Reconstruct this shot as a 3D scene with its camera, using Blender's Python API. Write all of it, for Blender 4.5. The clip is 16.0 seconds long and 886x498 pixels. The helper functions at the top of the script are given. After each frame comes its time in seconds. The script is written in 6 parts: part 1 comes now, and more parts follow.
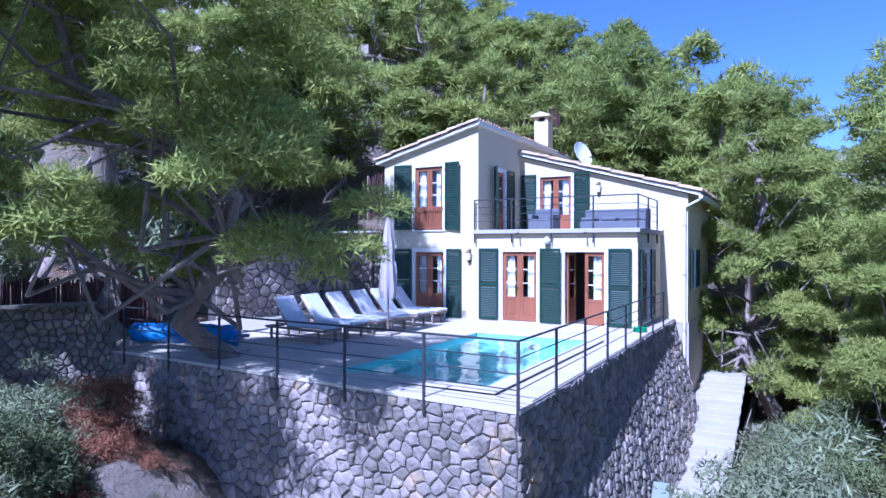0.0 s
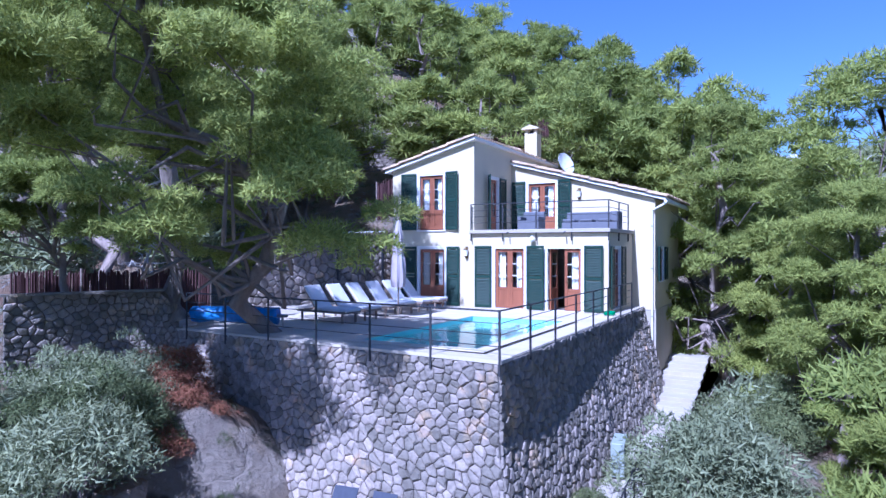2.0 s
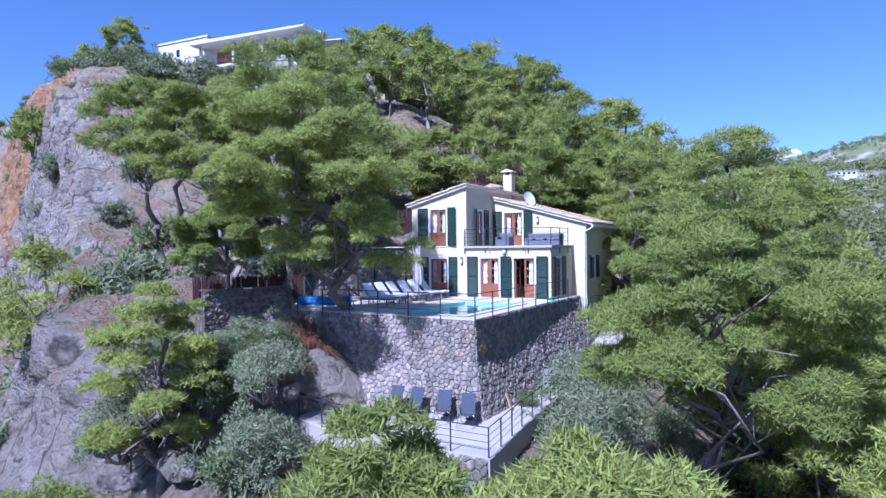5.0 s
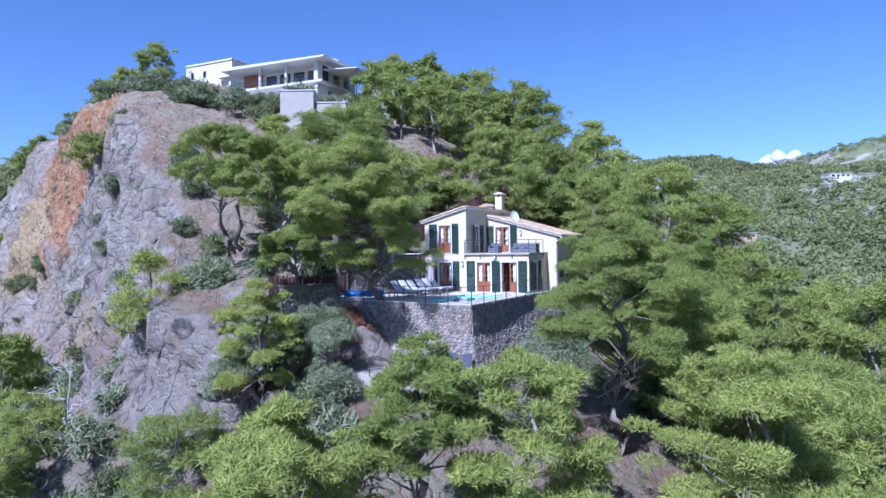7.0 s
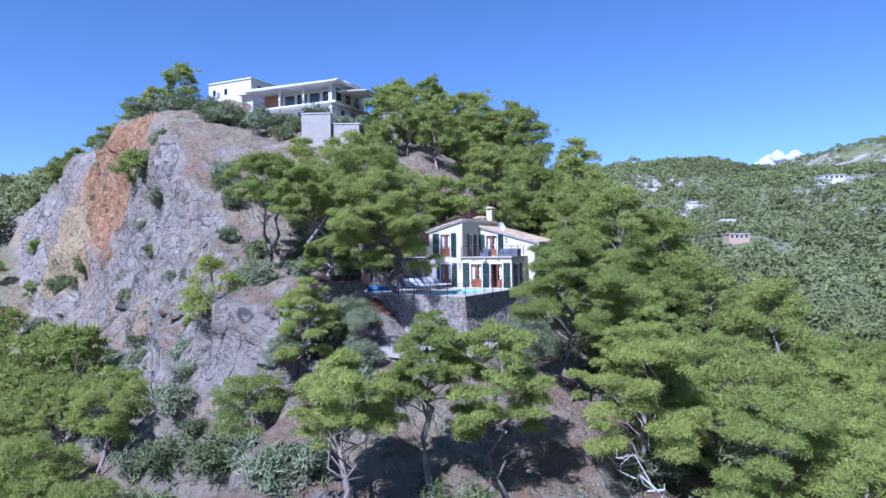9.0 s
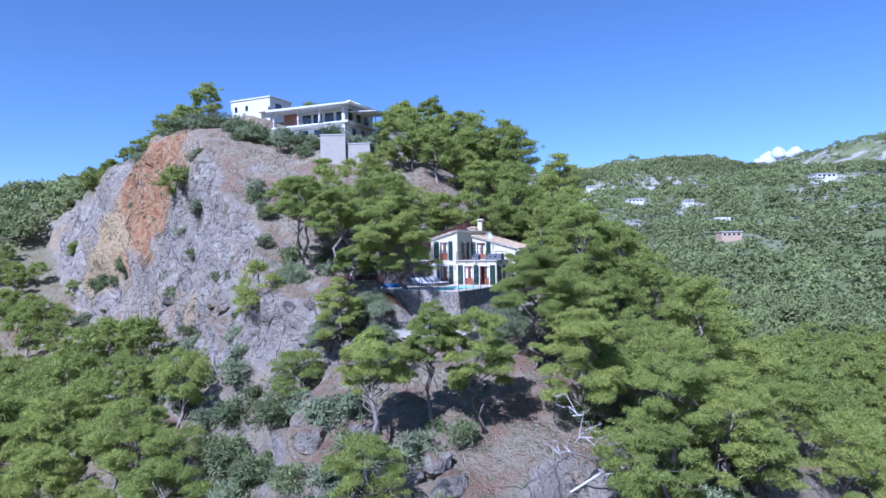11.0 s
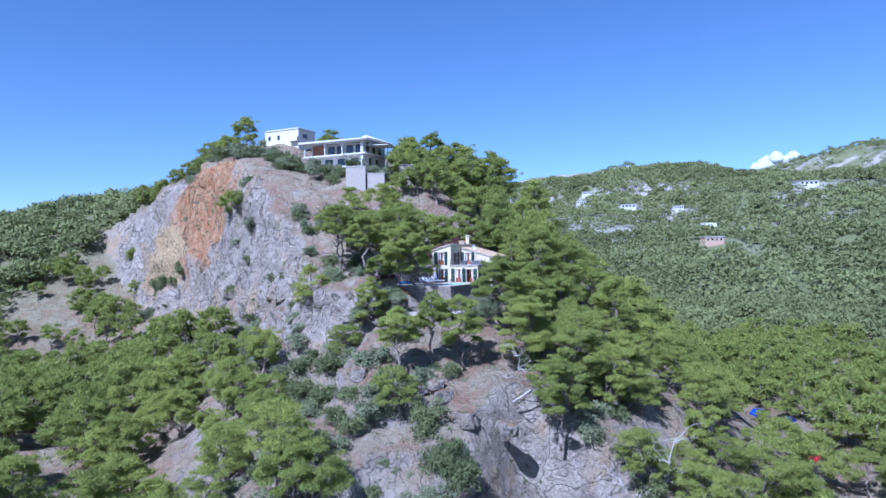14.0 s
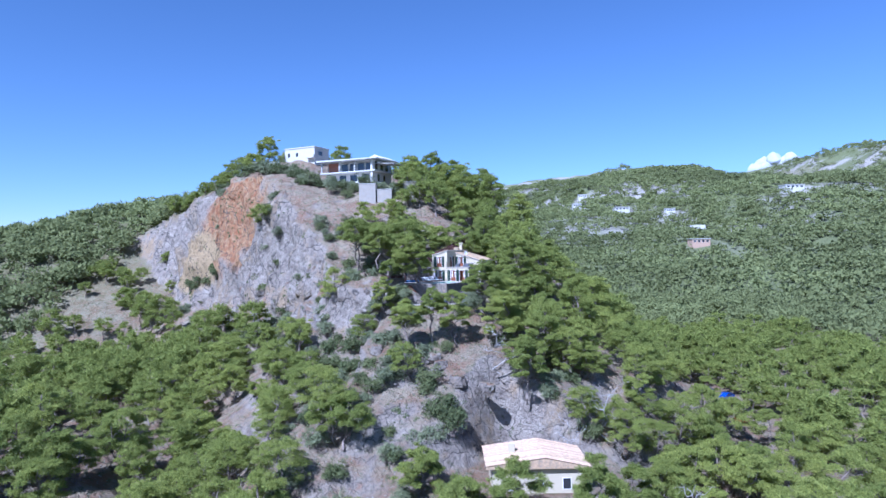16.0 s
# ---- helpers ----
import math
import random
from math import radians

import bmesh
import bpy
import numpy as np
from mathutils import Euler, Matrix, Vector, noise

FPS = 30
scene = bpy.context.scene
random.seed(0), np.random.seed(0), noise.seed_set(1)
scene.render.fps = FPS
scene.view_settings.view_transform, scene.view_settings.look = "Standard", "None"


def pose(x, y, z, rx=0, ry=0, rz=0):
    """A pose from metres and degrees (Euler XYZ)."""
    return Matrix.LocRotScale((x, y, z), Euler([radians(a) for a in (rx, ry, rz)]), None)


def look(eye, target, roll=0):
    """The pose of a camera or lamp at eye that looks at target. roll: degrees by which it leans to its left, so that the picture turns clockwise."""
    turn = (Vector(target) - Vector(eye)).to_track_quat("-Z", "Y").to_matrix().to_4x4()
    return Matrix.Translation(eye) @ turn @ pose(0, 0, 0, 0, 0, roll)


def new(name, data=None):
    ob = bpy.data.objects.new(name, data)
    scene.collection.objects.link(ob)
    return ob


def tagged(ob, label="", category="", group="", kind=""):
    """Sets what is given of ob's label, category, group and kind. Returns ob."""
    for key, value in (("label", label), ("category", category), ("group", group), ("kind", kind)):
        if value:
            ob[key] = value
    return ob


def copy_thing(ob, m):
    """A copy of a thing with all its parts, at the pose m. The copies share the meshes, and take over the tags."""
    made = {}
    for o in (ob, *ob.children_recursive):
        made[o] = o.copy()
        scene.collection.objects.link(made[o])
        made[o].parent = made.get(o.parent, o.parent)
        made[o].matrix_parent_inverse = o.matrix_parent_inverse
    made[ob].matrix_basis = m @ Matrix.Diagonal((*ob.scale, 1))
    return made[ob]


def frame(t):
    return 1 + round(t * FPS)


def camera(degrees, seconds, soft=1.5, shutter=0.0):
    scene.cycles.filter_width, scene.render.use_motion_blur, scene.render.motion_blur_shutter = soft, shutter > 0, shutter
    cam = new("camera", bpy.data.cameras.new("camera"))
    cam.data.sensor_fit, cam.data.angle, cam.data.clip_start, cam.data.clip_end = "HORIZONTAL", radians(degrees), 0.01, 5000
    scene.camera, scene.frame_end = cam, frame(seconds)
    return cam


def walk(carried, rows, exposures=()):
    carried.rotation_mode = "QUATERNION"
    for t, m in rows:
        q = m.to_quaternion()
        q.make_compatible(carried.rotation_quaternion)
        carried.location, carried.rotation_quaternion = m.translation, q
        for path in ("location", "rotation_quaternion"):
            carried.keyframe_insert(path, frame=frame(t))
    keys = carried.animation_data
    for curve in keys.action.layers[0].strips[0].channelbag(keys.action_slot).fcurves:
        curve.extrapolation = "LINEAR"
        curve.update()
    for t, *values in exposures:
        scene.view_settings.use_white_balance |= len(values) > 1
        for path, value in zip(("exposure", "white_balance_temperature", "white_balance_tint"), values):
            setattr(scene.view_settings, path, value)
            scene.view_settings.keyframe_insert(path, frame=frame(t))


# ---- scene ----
cam = camera(69.7, 16.0)
PATH = [
    (0, (3.325, -8.273, 2.249), (2.366, -6.518, 2.248), 0.1),
    (0.5, (3.586, -8.746, 2.187), (2.627, -6.991, 2.187), 0.2),
    (1, (3.937, -9.392, 2.156), (2.978, -7.637, 2.156), 0.1),
    (1.5, (4.335, -10.132, 2.134), (3.375, -8.378, 2.136), 0.0),
    (2, (4.874, -11.175, 2.148), (3.915, -9.42, 2.148), 0.0),
    (2.5, (5.564, -12.403, 2.153), (4.603, -10.649, 2.154), 0.0),
    (3, (6.465, -13.957, 2.169), (5.501, -12.204, 2.171), 0.1),
    (3.5, (7.323, -15.705, 2.292), (6.362, -13.951, 2.29), 0.2),
    (4, (8.429, -17.675, 2.397), (7.465, -15.923, 2.395), -0.1),
    (4.2, (8.825, -18.422, 2.463), (7.86, -16.67, 2.459), -0.4),
    (6.3, (14.075, -28.557, 3.145), (13.107, -26.807, 3.143), -0.7),
    (6.5, (14.516, -29.54, 3.174), (13.547, -27.791, 3.173), -0.7),
    (7, (16.085, -32.232, 3.157), (15.114, -30.483, 3.158), -0.7),
    (7.5, (17.309, -34.673, 3.308), (16.339, -32.924, 3.308), -0.7),
    (8, (19.0, -37.388, 3.471), (18.029, -35.64, 3.471), -0.7),
    (8.5, (20.487, -39.963, 3.599), (19.513, -38.215, 3.598), -0.7),
    (9, (21.957, -42.754, 3.537), (20.983, -41.007, 3.539), -0.8),
    (11.3, (30.893, -57.965, 4.472), (29.913, -56.221, 4.465), -1.0),
    (11.5, (31.775, -59.514, 4.278), (30.796, -57.771, 4.281), -0.9),
    (12, (34.261, -63.76, 4.544), (33.281, -62.017, 4.546), -1.0),
    (12.5, (36.757, -67.919, 4.709), (35.775, -66.177, 4.712), -1.0),
    (13, (39.717, -72.806, 4.972), (38.734, -71.064, 4.974), -1.1),
    (13.5, (42.423, -77.403, 5.181), (41.44, -75.662, 5.183), -1.0),
    (14, (45.384, -82.54, 5.38), (44.401, -80.798, 5.383), -1.0),
    (14.5, (48.352, -87.56, 5.581), (47.369, -85.818, 5.585), -1.0),
    (15, (51.784, -93.154, 5.828), (50.798, -91.413, 5.831), -1.1),
    (15.5, (55.009, -98.76, 6.001), (54.024, -97.019, 6.005), -1.1),
    (16, (58.508, -104.639, 6.265), (57.524, -102.898, 6.27), -1.1),
]
walk(cam, [(t, look(eye, target, roll)) for t, eye, target, roll in PATH], [(0, 0.90, 4350, 31), (4, 0.82, 4500, 30), (7, 0.74, 4650, 25), (16, 0.67, 4550, 22)])

# ---- world, sun and exposure ----
SUN_AZ, SUN_EL = radians(184), radians(49)        # bearing from +y clockwise, height
sun_dir = Vector((math.sin(SUN_AZ) * math.cos(SUN_EL), math.cos(SUN_AZ) * math.cos(SUN_EL), math.sin(SUN_EL)))
world = bpy.data.worlds.new("sky")
scene.world = world
world.use_nodes = True
wn = world.node_tree.nodes
sky = wn.new("ShaderNodeTexSky")
sky.sky_type, sky.sun_disc = "NISHITA", False
sky.sun_elevation, sky.sun_rotation = SUN_EL, SUN_AZ
sky.altitude, sky.air_density, sky.dust_density, sky.ozone_density = 1200, 1.0, 0.0, 3.0
world.node_tree.links.new(sky.outputs[0], wn["Background"].inputs[0])
wn["Background"].inputs[1].default_value = 0.078
sun = new("sun", bpy.data.lights.new("sun", "SUN"))
sun.data.energy, sun.data.angle, sun.data.color = 5.0, radians(0.53), (1.0, 0.955, 0.89)
sun.matrix_world = look(sun_dir * 300, (0, 0, 0))
scene.view_settings.exposure = 0.0


# ---- materials ----
def mat(name, base, rough=0.8, metal=0.0, vary=0.15, scale=6.0, bump=0.0, bump_scale=30.0, spots=None, spot_scale=1.2, spot_at=0.58,
        spot_soft=0.12, per_object=0.0, per_island=0.0, trans=0.0, spec=0.4, stretch=(1, 1, 1)):
    """A surface with two scales of colour variation, optional stains, relief and a shift from piece to piece."""
    m = bpy.data.materials.new(name)
    m.use_nodes = True
    t = m.node_tree
    n, l = t.nodes, t.links
    b = n["Principled BSDF"]
    b.inputs["Roughness"].default_value, b.inputs["Metallic"].default_value = rough, metal
    b.inputs["Specular IOR Level"].default_value = spec
    geo = n.new("ShaderNodeNewGeometry")
    mp = n.new("ShaderNodeMapping")
    mp.inputs["Scale"].default_value = stretch
    l.new(geo.outputs["Position"], mp.inputs[0])

    def noise_at(s, detail=5.0):
        k = n.new("ShaderNodeTexNoise")
        k.inputs["Scale"].default_value, k.inputs["Detail"].default_value, k.inputs["Roughness"].default_value = s, detail, 0.6
        l.new(mp.outputs[0], k.inputs["Vector"])
        return k.outputs["Fac"]

    def mix(fac, a, c, mode="MIX"):
        x = n.new("ShaderNodeMix")
        x.data_type, x.blend_type = "RGBA", mode
        for sock, v in ((x.inputs[0], fac), (x.inputs[6], a), (x.inputs[7], c)):
            if hasattr(v, "is_linked"):
                l.new(v, sock)
            else:
                sock.default_value = v if isinstance(v, float) else (*v, 1)
        return x.outputs[2]

    def ramp(v, lo, hi, a=0.0, c=1.0):
        r = n.new("ShaderNodeMapRange")
        r.inputs[1].default_value, r.inputs[2].default_value, r.inputs[3].default_value, r.inputs[4].default_value = lo, hi, a, c
        l.new(v, r.inputs[0])
        return r.outputs[0]

    dark = tuple(c * (1 - vary) for c in base)
    light = tuple(min(1, c * (1 + vary)) for c in base)
    col = mix(ramp(noise_at(scale), 0.3, 0.7), dark, light)
    col = mix(ramp(noise_at(scale * 7, 3.0), 0.3, 0.7, 0.0, 0.5), col, tuple(c * (1 - vary * 0.8) for c in base))
    if spots:
        col = mix(ramp(noise_at(spot_scale), spot_at - spot_soft, spot_at + spot_soft), col, spots)
    for amount, kind in ((per_object, "o"), (per_island, "i")):
        if amount:
            src = n.new("ShaderNodeObjectInfo").outputs["Random"] if kind == "o" else geo.outputs["Random Per Island"]
            hs = n.new("ShaderNodeHueSaturation")
            l.new(col, hs.inputs["Color"])
            l.new(ramp(src, 0, 1, 1 - amount, 1 + amount), hs.inputs["Value"])
            l.new(ramp(src, 0, 1, 0.5 + amount * 0.04, 0.5 - amount * 0.04), hs.inputs["Hue"])
            col = hs.outputs[0]
    l.new(col, b.inputs["Base Color"])
    if bump:
        bp = n.new("ShaderNodeBump")
        bp.inputs["Strength"].default_value, bp.inputs["Distance"].default_value = bump, 0.6 / bump_scale
        l.new(noise_at(bump_scale, 6.0), bp.inputs["Height"])
        l.new(bp.outputs[0], b.inputs["Normal"])
    if trans:
        tr = n.new("ShaderNodeBsdfTranslucent")
        l.new(col, tr.inputs[0])
        ms = n.new("ShaderNodeMixShader")
        ms.inputs[0].default_value = trans
        l.new(b.outputs[0], ms.inputs[1])
        l.new(tr.outputs[0], ms.inputs[2])
        l.new(ms.outputs[0], n["Material Output"].inputs[0])
    return m


def terrain_material():
    """Limestone on steep faces, grey with rust and ochre runs; dry soil, litter and low scrub on the gentler ground."""
    m = bpy.data.materials.new("hillside")
    m.use_nodes = True
    t = m.node_tree
    n, l = t.nodes, t.links
    b = n["Principled BSDF"]
    b.inputs["Roughness"].default_value, b.inputs["Specular IOR Level"].default_value = 0.95, 0.15
    geo = n.new("ShaderNodeNewGeometry")

    def noise_at(s, stretch=(1, 1, 1), detail=6.0, rough=0.6):
        mp = n.new("ShaderNodeMapping")
        mp.inputs["Scale"].default_value = stretch
        l.new(geo.outputs["Position"], mp.inputs[0])
        k = n.new("ShaderNodeTexNoise")
        k.inputs["Scale"].default_value, k.inputs["Detail"].default_value, k.inputs["Roughness"].default_value = s, detail, rough
        l.new(mp.outputs[0], k.inputs["Vector"])
        return k.outputs["Fac"]

    def ramp(v, lo, hi):
        r = n.new("ShaderNodeMapRange")
        r.inputs[1].default_value, r.inputs[2].default_value = lo, hi
        l.new(v, r.inputs[0])
        return r.outputs[0]

    def mix(fac, a, c):
        x = n.new("ShaderNodeMix")
        x.data_type = "RGBA"
        for sock, v in ((x.inputs[0], fac), (x.inputs[6], a), (x.inputs[7], c)):
            if hasattr(v, "is_linked"):
                l.new(v, sock)
            else:
                sock.default_value = (*v, 1)
        return x.outputs[2]

    def math_(op, p, q):
        k = n.new("ShaderNodeMath")
        k.operation = op
        for sock, val in zip(k.inputs, (p, q)):
            if hasattr(val, "is_linked"):
                l.new(val, sock)
            else:
                sock.default_value = val
        return k.outputs[0]

    def cracks(s, stretch):
        mp = n.new("ShaderNodeMapping")
        mp.inputs["Scale"].default_value = stretch
        warp = n.new("ShaderNodeTexNoise")
        warp.inputs["Scale"].default_value, warp.inputs["Detail"].default_value = s * 1.3, 5.0
        l.new(geo.outputs["Position"], warp.inputs["Vector"])
        va = n.new("ShaderNodeVectorMath")
        va.operation = "MULTIPLY_ADD"
        l.new(warp.outputs["Color"], va.inputs[0])
        va.inputs[1].default_value = (1.4 / s,) * 3
        l.new(geo.outputs["Position"], va.inputs[2])
        l.new(va.outputs[0], mp.inputs[0])
        vo = n.new("ShaderNodeTexVoronoi")
        vo.feature = "DISTANCE_TO_EDGE"
        vo.inputs["Scale"].default_value = s
        l.new(mp.outputs[0], vo.inputs["Vector"])
        return vo.outputs["Distance"]

    def stain(at, size):
        """One great rust run on the face, with a torn outline."""
        mp = n.new("ShaderNodeMapping")
        mp.vector_type = "TEXTURE"
        mp.inputs["Location"].default_value, mp.inputs["Scale"].default_value = at, size
        l.new(geo.outputs["Position"], mp.inputs[0])
        ln = n.new("ShaderNodeVectorMath")
        ln.operation = "LENGTH"
        l.new(mp.outputs[0], ln.inputs[0])
        return math_("SUBTRACT", ln.outputs["Value"], math_("MULTIPLY", noise_at(0.13, (1, 1, 0.5), 9.0, 0.7), 1.3))

    fissure, joint = cracks(0.16, (1, 1, 0.45)), cracks(0.75, (1, 1, 0.8))
    rock = mix(ramp(noise_at(0.5, (1, 1, 1), 9.0, 0.72), 0.36, 0.62), (0.245, 0.205, 0.17), (0.46, 0.40, 0.33))
    rock = mix(ramp(noise_at(0.10, (1, 1, 0.6), 9.0, 0.72), 0.52, 0.62), rock, (0.40, 0.30, 0.19))
    rock = mix(ramp(noise_at(0.07, (1, 1, 0.7), 9.0, 0.74), 0.57, 0.66), rock, (0.38, 0.21, 0.12))
    rust = mix(ramp(noise_at(0.7, (1, 1, 0.5), 8.0, 0.7), 0.38, 0.62), (0.36, 0.16, 0.075), (0.47, 0.31, 0.17))
    rock = mix(ramp(stain((-92, 37, 15), (18, 18, 15)), 0.50, 0.26), rock, rust)
    rock = mix(ramp(stain((-85, 38, 24), (7, 10, 16)), 0.46, 0.24), rock, rust)
    rock = mix(ramp(stain((-110, 36, 3), (14, 12, 11)), 0.46, 0.22), rock, (0.46, 0.34, 0.19))
    # Dark breaks, fissures and joints: crevice shade put into the rock colour.
    rock = mix(ramp(noise_at(1.8, (1, 1, 0.5), 8.0, 0.7), 0.58, 0.72), rock, (0.15, 0.135, 0.12))
    rock = mix(ramp(fissure, 0.022, 0.0), rock, (0.10, 0.09, 0.08))
    rock = mix(ramp(joint, 0.014, -0.01), rock, (0.17, 0.15, 0.13))
    tufts = math_("MULTIPLY", ramp(noise_at(0.9, (1, 1, 1), 5.0), 0.58, 0.64), ramp(noise_at(0.08), 0.48, 0.58))
    rock = mix(tufts, rock, (0.10, 0.12, 0.05))
    soil = mix(ramp(noise_at(0.25, (1, 1, 1), 8.0, 0.7), 0.4, 0.6), (0.29, 0.185, 0.12), (0.36, 0.30, 0.21))
    soil = mix(ramp(noise_at(1.3, (1, 1, 1), 8.0, 0.7), 0.52, 0.62), soil, (0.13, 0.145, 0.06))
    soil = mix(ramp(noise_at(2.6, (1, 1, 1), 8.0, 0.7), 0.56, 0.66), soil, (0.42, 0.39, 0.35))
    away = n.new("ShaderNodeVectorMath")
    away.operation = "LENGTH"
    l.new(geo.outputs["Position"], away.inputs[0])
    soil = mix(ramp(away.outputs["Value"], 110, 230), soil, (0.17, 0.185, 0.085))      # undergrowth of the outer woods
    bare = math_("MULTIPLY", ramp(away.outputs["Value"], 380, 700), ramp(noise_at(0.011, (1, 1, 1), 10.0, 0.72), 0.47, 0.56))
    soil = mix(bare, soil, (0.40, 0.37, 0.33))           # pale outcrops on the far heights
    sep = n.new("ShaderNodeSeparateXYZ")
    l.new(geo.outputs["Normal"], sep.inputs[0])
    add = n.new("ShaderNodeMath")
    add.operation = "ADD"
    l.new(sep.outputs[2], add.inputs[0])
    sc = n.new("ShaderNodeMath")
    sc.operation = "MULTIPLY"
    l.new(noise_at(0.5), sc.inputs[0])
    sc.inputs[1].default_value = 0.4
    l.new(sc.outputs[0], add.inputs[1])
    col = mix(ramp(add.outputs[0], 0.90, 1.02), rock, soil)
    l.new(col, b.inputs["Base Color"])
    bp = n.new("ShaderNodeBump")
    bp.inputs["Strength"].default_value, bp.inputs["Distance"].default_value = 1.0, 1.2
    l.new(math_("ADD", noise_at(0.9, (1, 1, 1), 12.0, 0.72), math_("MULTIPLY", math_("MINIMUM", math_("MINIMUM", joint, 0.12), math_("MULTIPLY", fissure, 0.8)), 1.4)), bp.inputs["Height"])
    l.new(bp.outputs[0], b.inputs["Normal"])
    return m


M_HILL = terrain_material()
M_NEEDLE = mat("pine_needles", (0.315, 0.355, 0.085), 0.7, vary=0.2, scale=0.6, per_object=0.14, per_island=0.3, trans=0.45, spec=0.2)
# Greyer and bluer than the near needles: distance haze put into the colour.
M_NEEDLE_HAZED = mat("hazed_pine_needles", (0.255, 0.28, 0.11), 0.8, vary=0.35, scale=0.009, per_island=0.13, trans=0.4, spec=0.15)
M_OLIVE = mat("olive_leaves", (0.225, 0.25, 0.13), 0.6, vary=0.25, scale=1.2, per_object=0.12, per_island=0.3, trans=0.2, spec=0.3)
M_SHRUB = mat("scrub_leaves", (0.155, 0.18, 0.072), 0.7, vary=0.25, scale=1.2, per_object=0.2, per_island=0.35, trans=0.2, spec=0.2)
M_BARK = mat("pine_bark", (0.26, 0.21, 0.175), 0.95, vary=0.35, scale=5, bump=0.8, bump_scale=14, stretch=(1, 1, 0.3), per_object=0.2)
M_DEAD = mat("bleached_dead_wood", (0.46, 0.42, 0.38), 0.9, vary=0.2, scale=6, bump=0.3, bump_scale=30)
M_PLASTER = mat("cream_plaster", (0.585, 0.51, 0.36), 0.9, vary=0.04, scale=0.8, bump=0.12, bump_scale=45, spec=0.2)
M_PLASTER_WHITE = mat("white_render", (0.60, 0.575, 0.53), 0.9, vary=0.05, scale=0.6, bump=0.1, bump_scale=40, spec=0.2)
M_STONE = mat("limestone_rubble", (0.245, 0.215, 0.18), 0.92, vary=0.3, scale=4.0, bump=1.0, bump_scale=11, spots=(0.42, 0.31, 0.19), spot_scale=1.1,
              spot_at=0.64, spot_soft=0.06, per_object=0.32, per_island=0.32, spec=0.2)
M_MORTAR = mat("dark_mortar", (0.10, 0.09, 0.08), 0.97, vary=0.2, scale=5, bump=0.5, bump_scale=40, spec=0.1)
M_CONCRETE = mat("pale_concrete", (0.41, 0.365, 0.305), 0.9, vary=0.12, scale=1.1, bump=0.2, bump_scale=35, spots=(0.40, 0.37, 0.32), spot_scale=0.9, spec=0.2)


# ---- shape helpers ----
def link(name, bm, material, parent=None, smooth=False):
    me = bpy.data.meshes.new(name)
    bm.normal_update()
    bm.to_mesh(me)
    bm.free()
    me.materials.append(material)
    if smooth:
        me.shade_smooth()
    ob = new(name, me)
    if parent:
        ob.parent = parent
    return ob


def part(name, bm, material, parent, label="", smooth=False):
    ob = link(name, bm, material, parent, smooth)
    return tagged(ob, label) if label else ob


def thing(name, label, category, at=(0, 0, 0), turn=0, group="", kind=""):
    ob = new(name)
    ob.matrix_world = pose(*at, 0, 0, turn)
    return tagged(ob, label, category, group, kind)


def box(bm, x0, y0, z0, x1, y1, z1, bevel=0.0, m=None):
    r = bmesh.ops.create_cube(bm, size=1.0)
    t = Matrix.Translation(((x0 + x1) / 2, (y0 + y1) / 2, (z0 + z1) / 2)) @ Matrix.Diagonal((abs(x1 - x0), abs(y1 - y0), abs(z1 - z0), 1))
    bmesh.ops.transform(bm, matrix=(m @ t) if m else t, verts=r["verts"])
    if bevel:
        es = list({e for v in r["verts"] for e in v.link_edges})
        bmesh.ops.bevel(bm, geom=es, offset=bevel, segments=1, affect="EDGES", profile=0.5)
    return bm


def tube(bm, a, b, ra, rb=None, seg=8, cap=True):
    a, b = Vector(a), Vector(b)
    rb = ra if rb is None else rb
    q = (b - a).to_track_quat("Z", "Y").to_matrix().to_4x4()
    bmesh.ops.create_cone(bm, cap_ends=cap, segments=seg, radius1=ra, radius2=rb, depth=(b - a).length, matrix=Matrix.Translation((a + b) / 2) @ q)
    return bm


def prism(bm, pts, axis, lo, hi):
    """Extrudes a polygon. axis 'y': pts are (x, z); 'x': (y, z); 'z': (x, y)."""
    def p(a, b, c):
        return {"y": (a, c, b), "x": (c, a, b), "z": (a, b, c)}[axis]
    f = [bm.verts.new(p(a, b, lo)) for a, b in pts]
    g = [bm.verts.new(p(a, b, hi)) for a, b in pts]
    n = len(pts)
    bm.faces.new(f)
    bm.faces.new(g[::-1])
    for i in range(n):
        bm.faces.new((f[i], g[i], g[(i + 1) % n], f[(i + 1) % n]))
    bmesh.ops.recalc_face_normals(bm, faces=bm.faces[:])
    return bm


def B(*boxes, bevel=0.0):
    bm = bmesh.new()
    for b in boxes:
        box(bm, *b, bevel=bevel)
    return bm


# ---- the lie of the land ----
FWD, RGT = Vector((-0.491, 0.871)), Vector((0.871, 0.491))


def uv(x, y):
    return 0.871 * x + 0.491 * y, -0.491 * x + 0.871 * y


def xy(u, v):
    return 0.871 * u - 0.491 * v, 0.491 * u + 0.871 * v


def sstep(a, b, x):
    k = np.clip((x - a) / (b - a), 0, 1)
    return k * k * (3 - 2 * k)


def smin(a, b, k):
    h = np.clip(0.5 + 0.5 * (b - a) / k, 0, 1)
    return b + (a - b) * h - k * h * (1 - h)


def smax(a, b, k):
    return -smin(-a, -b, k)


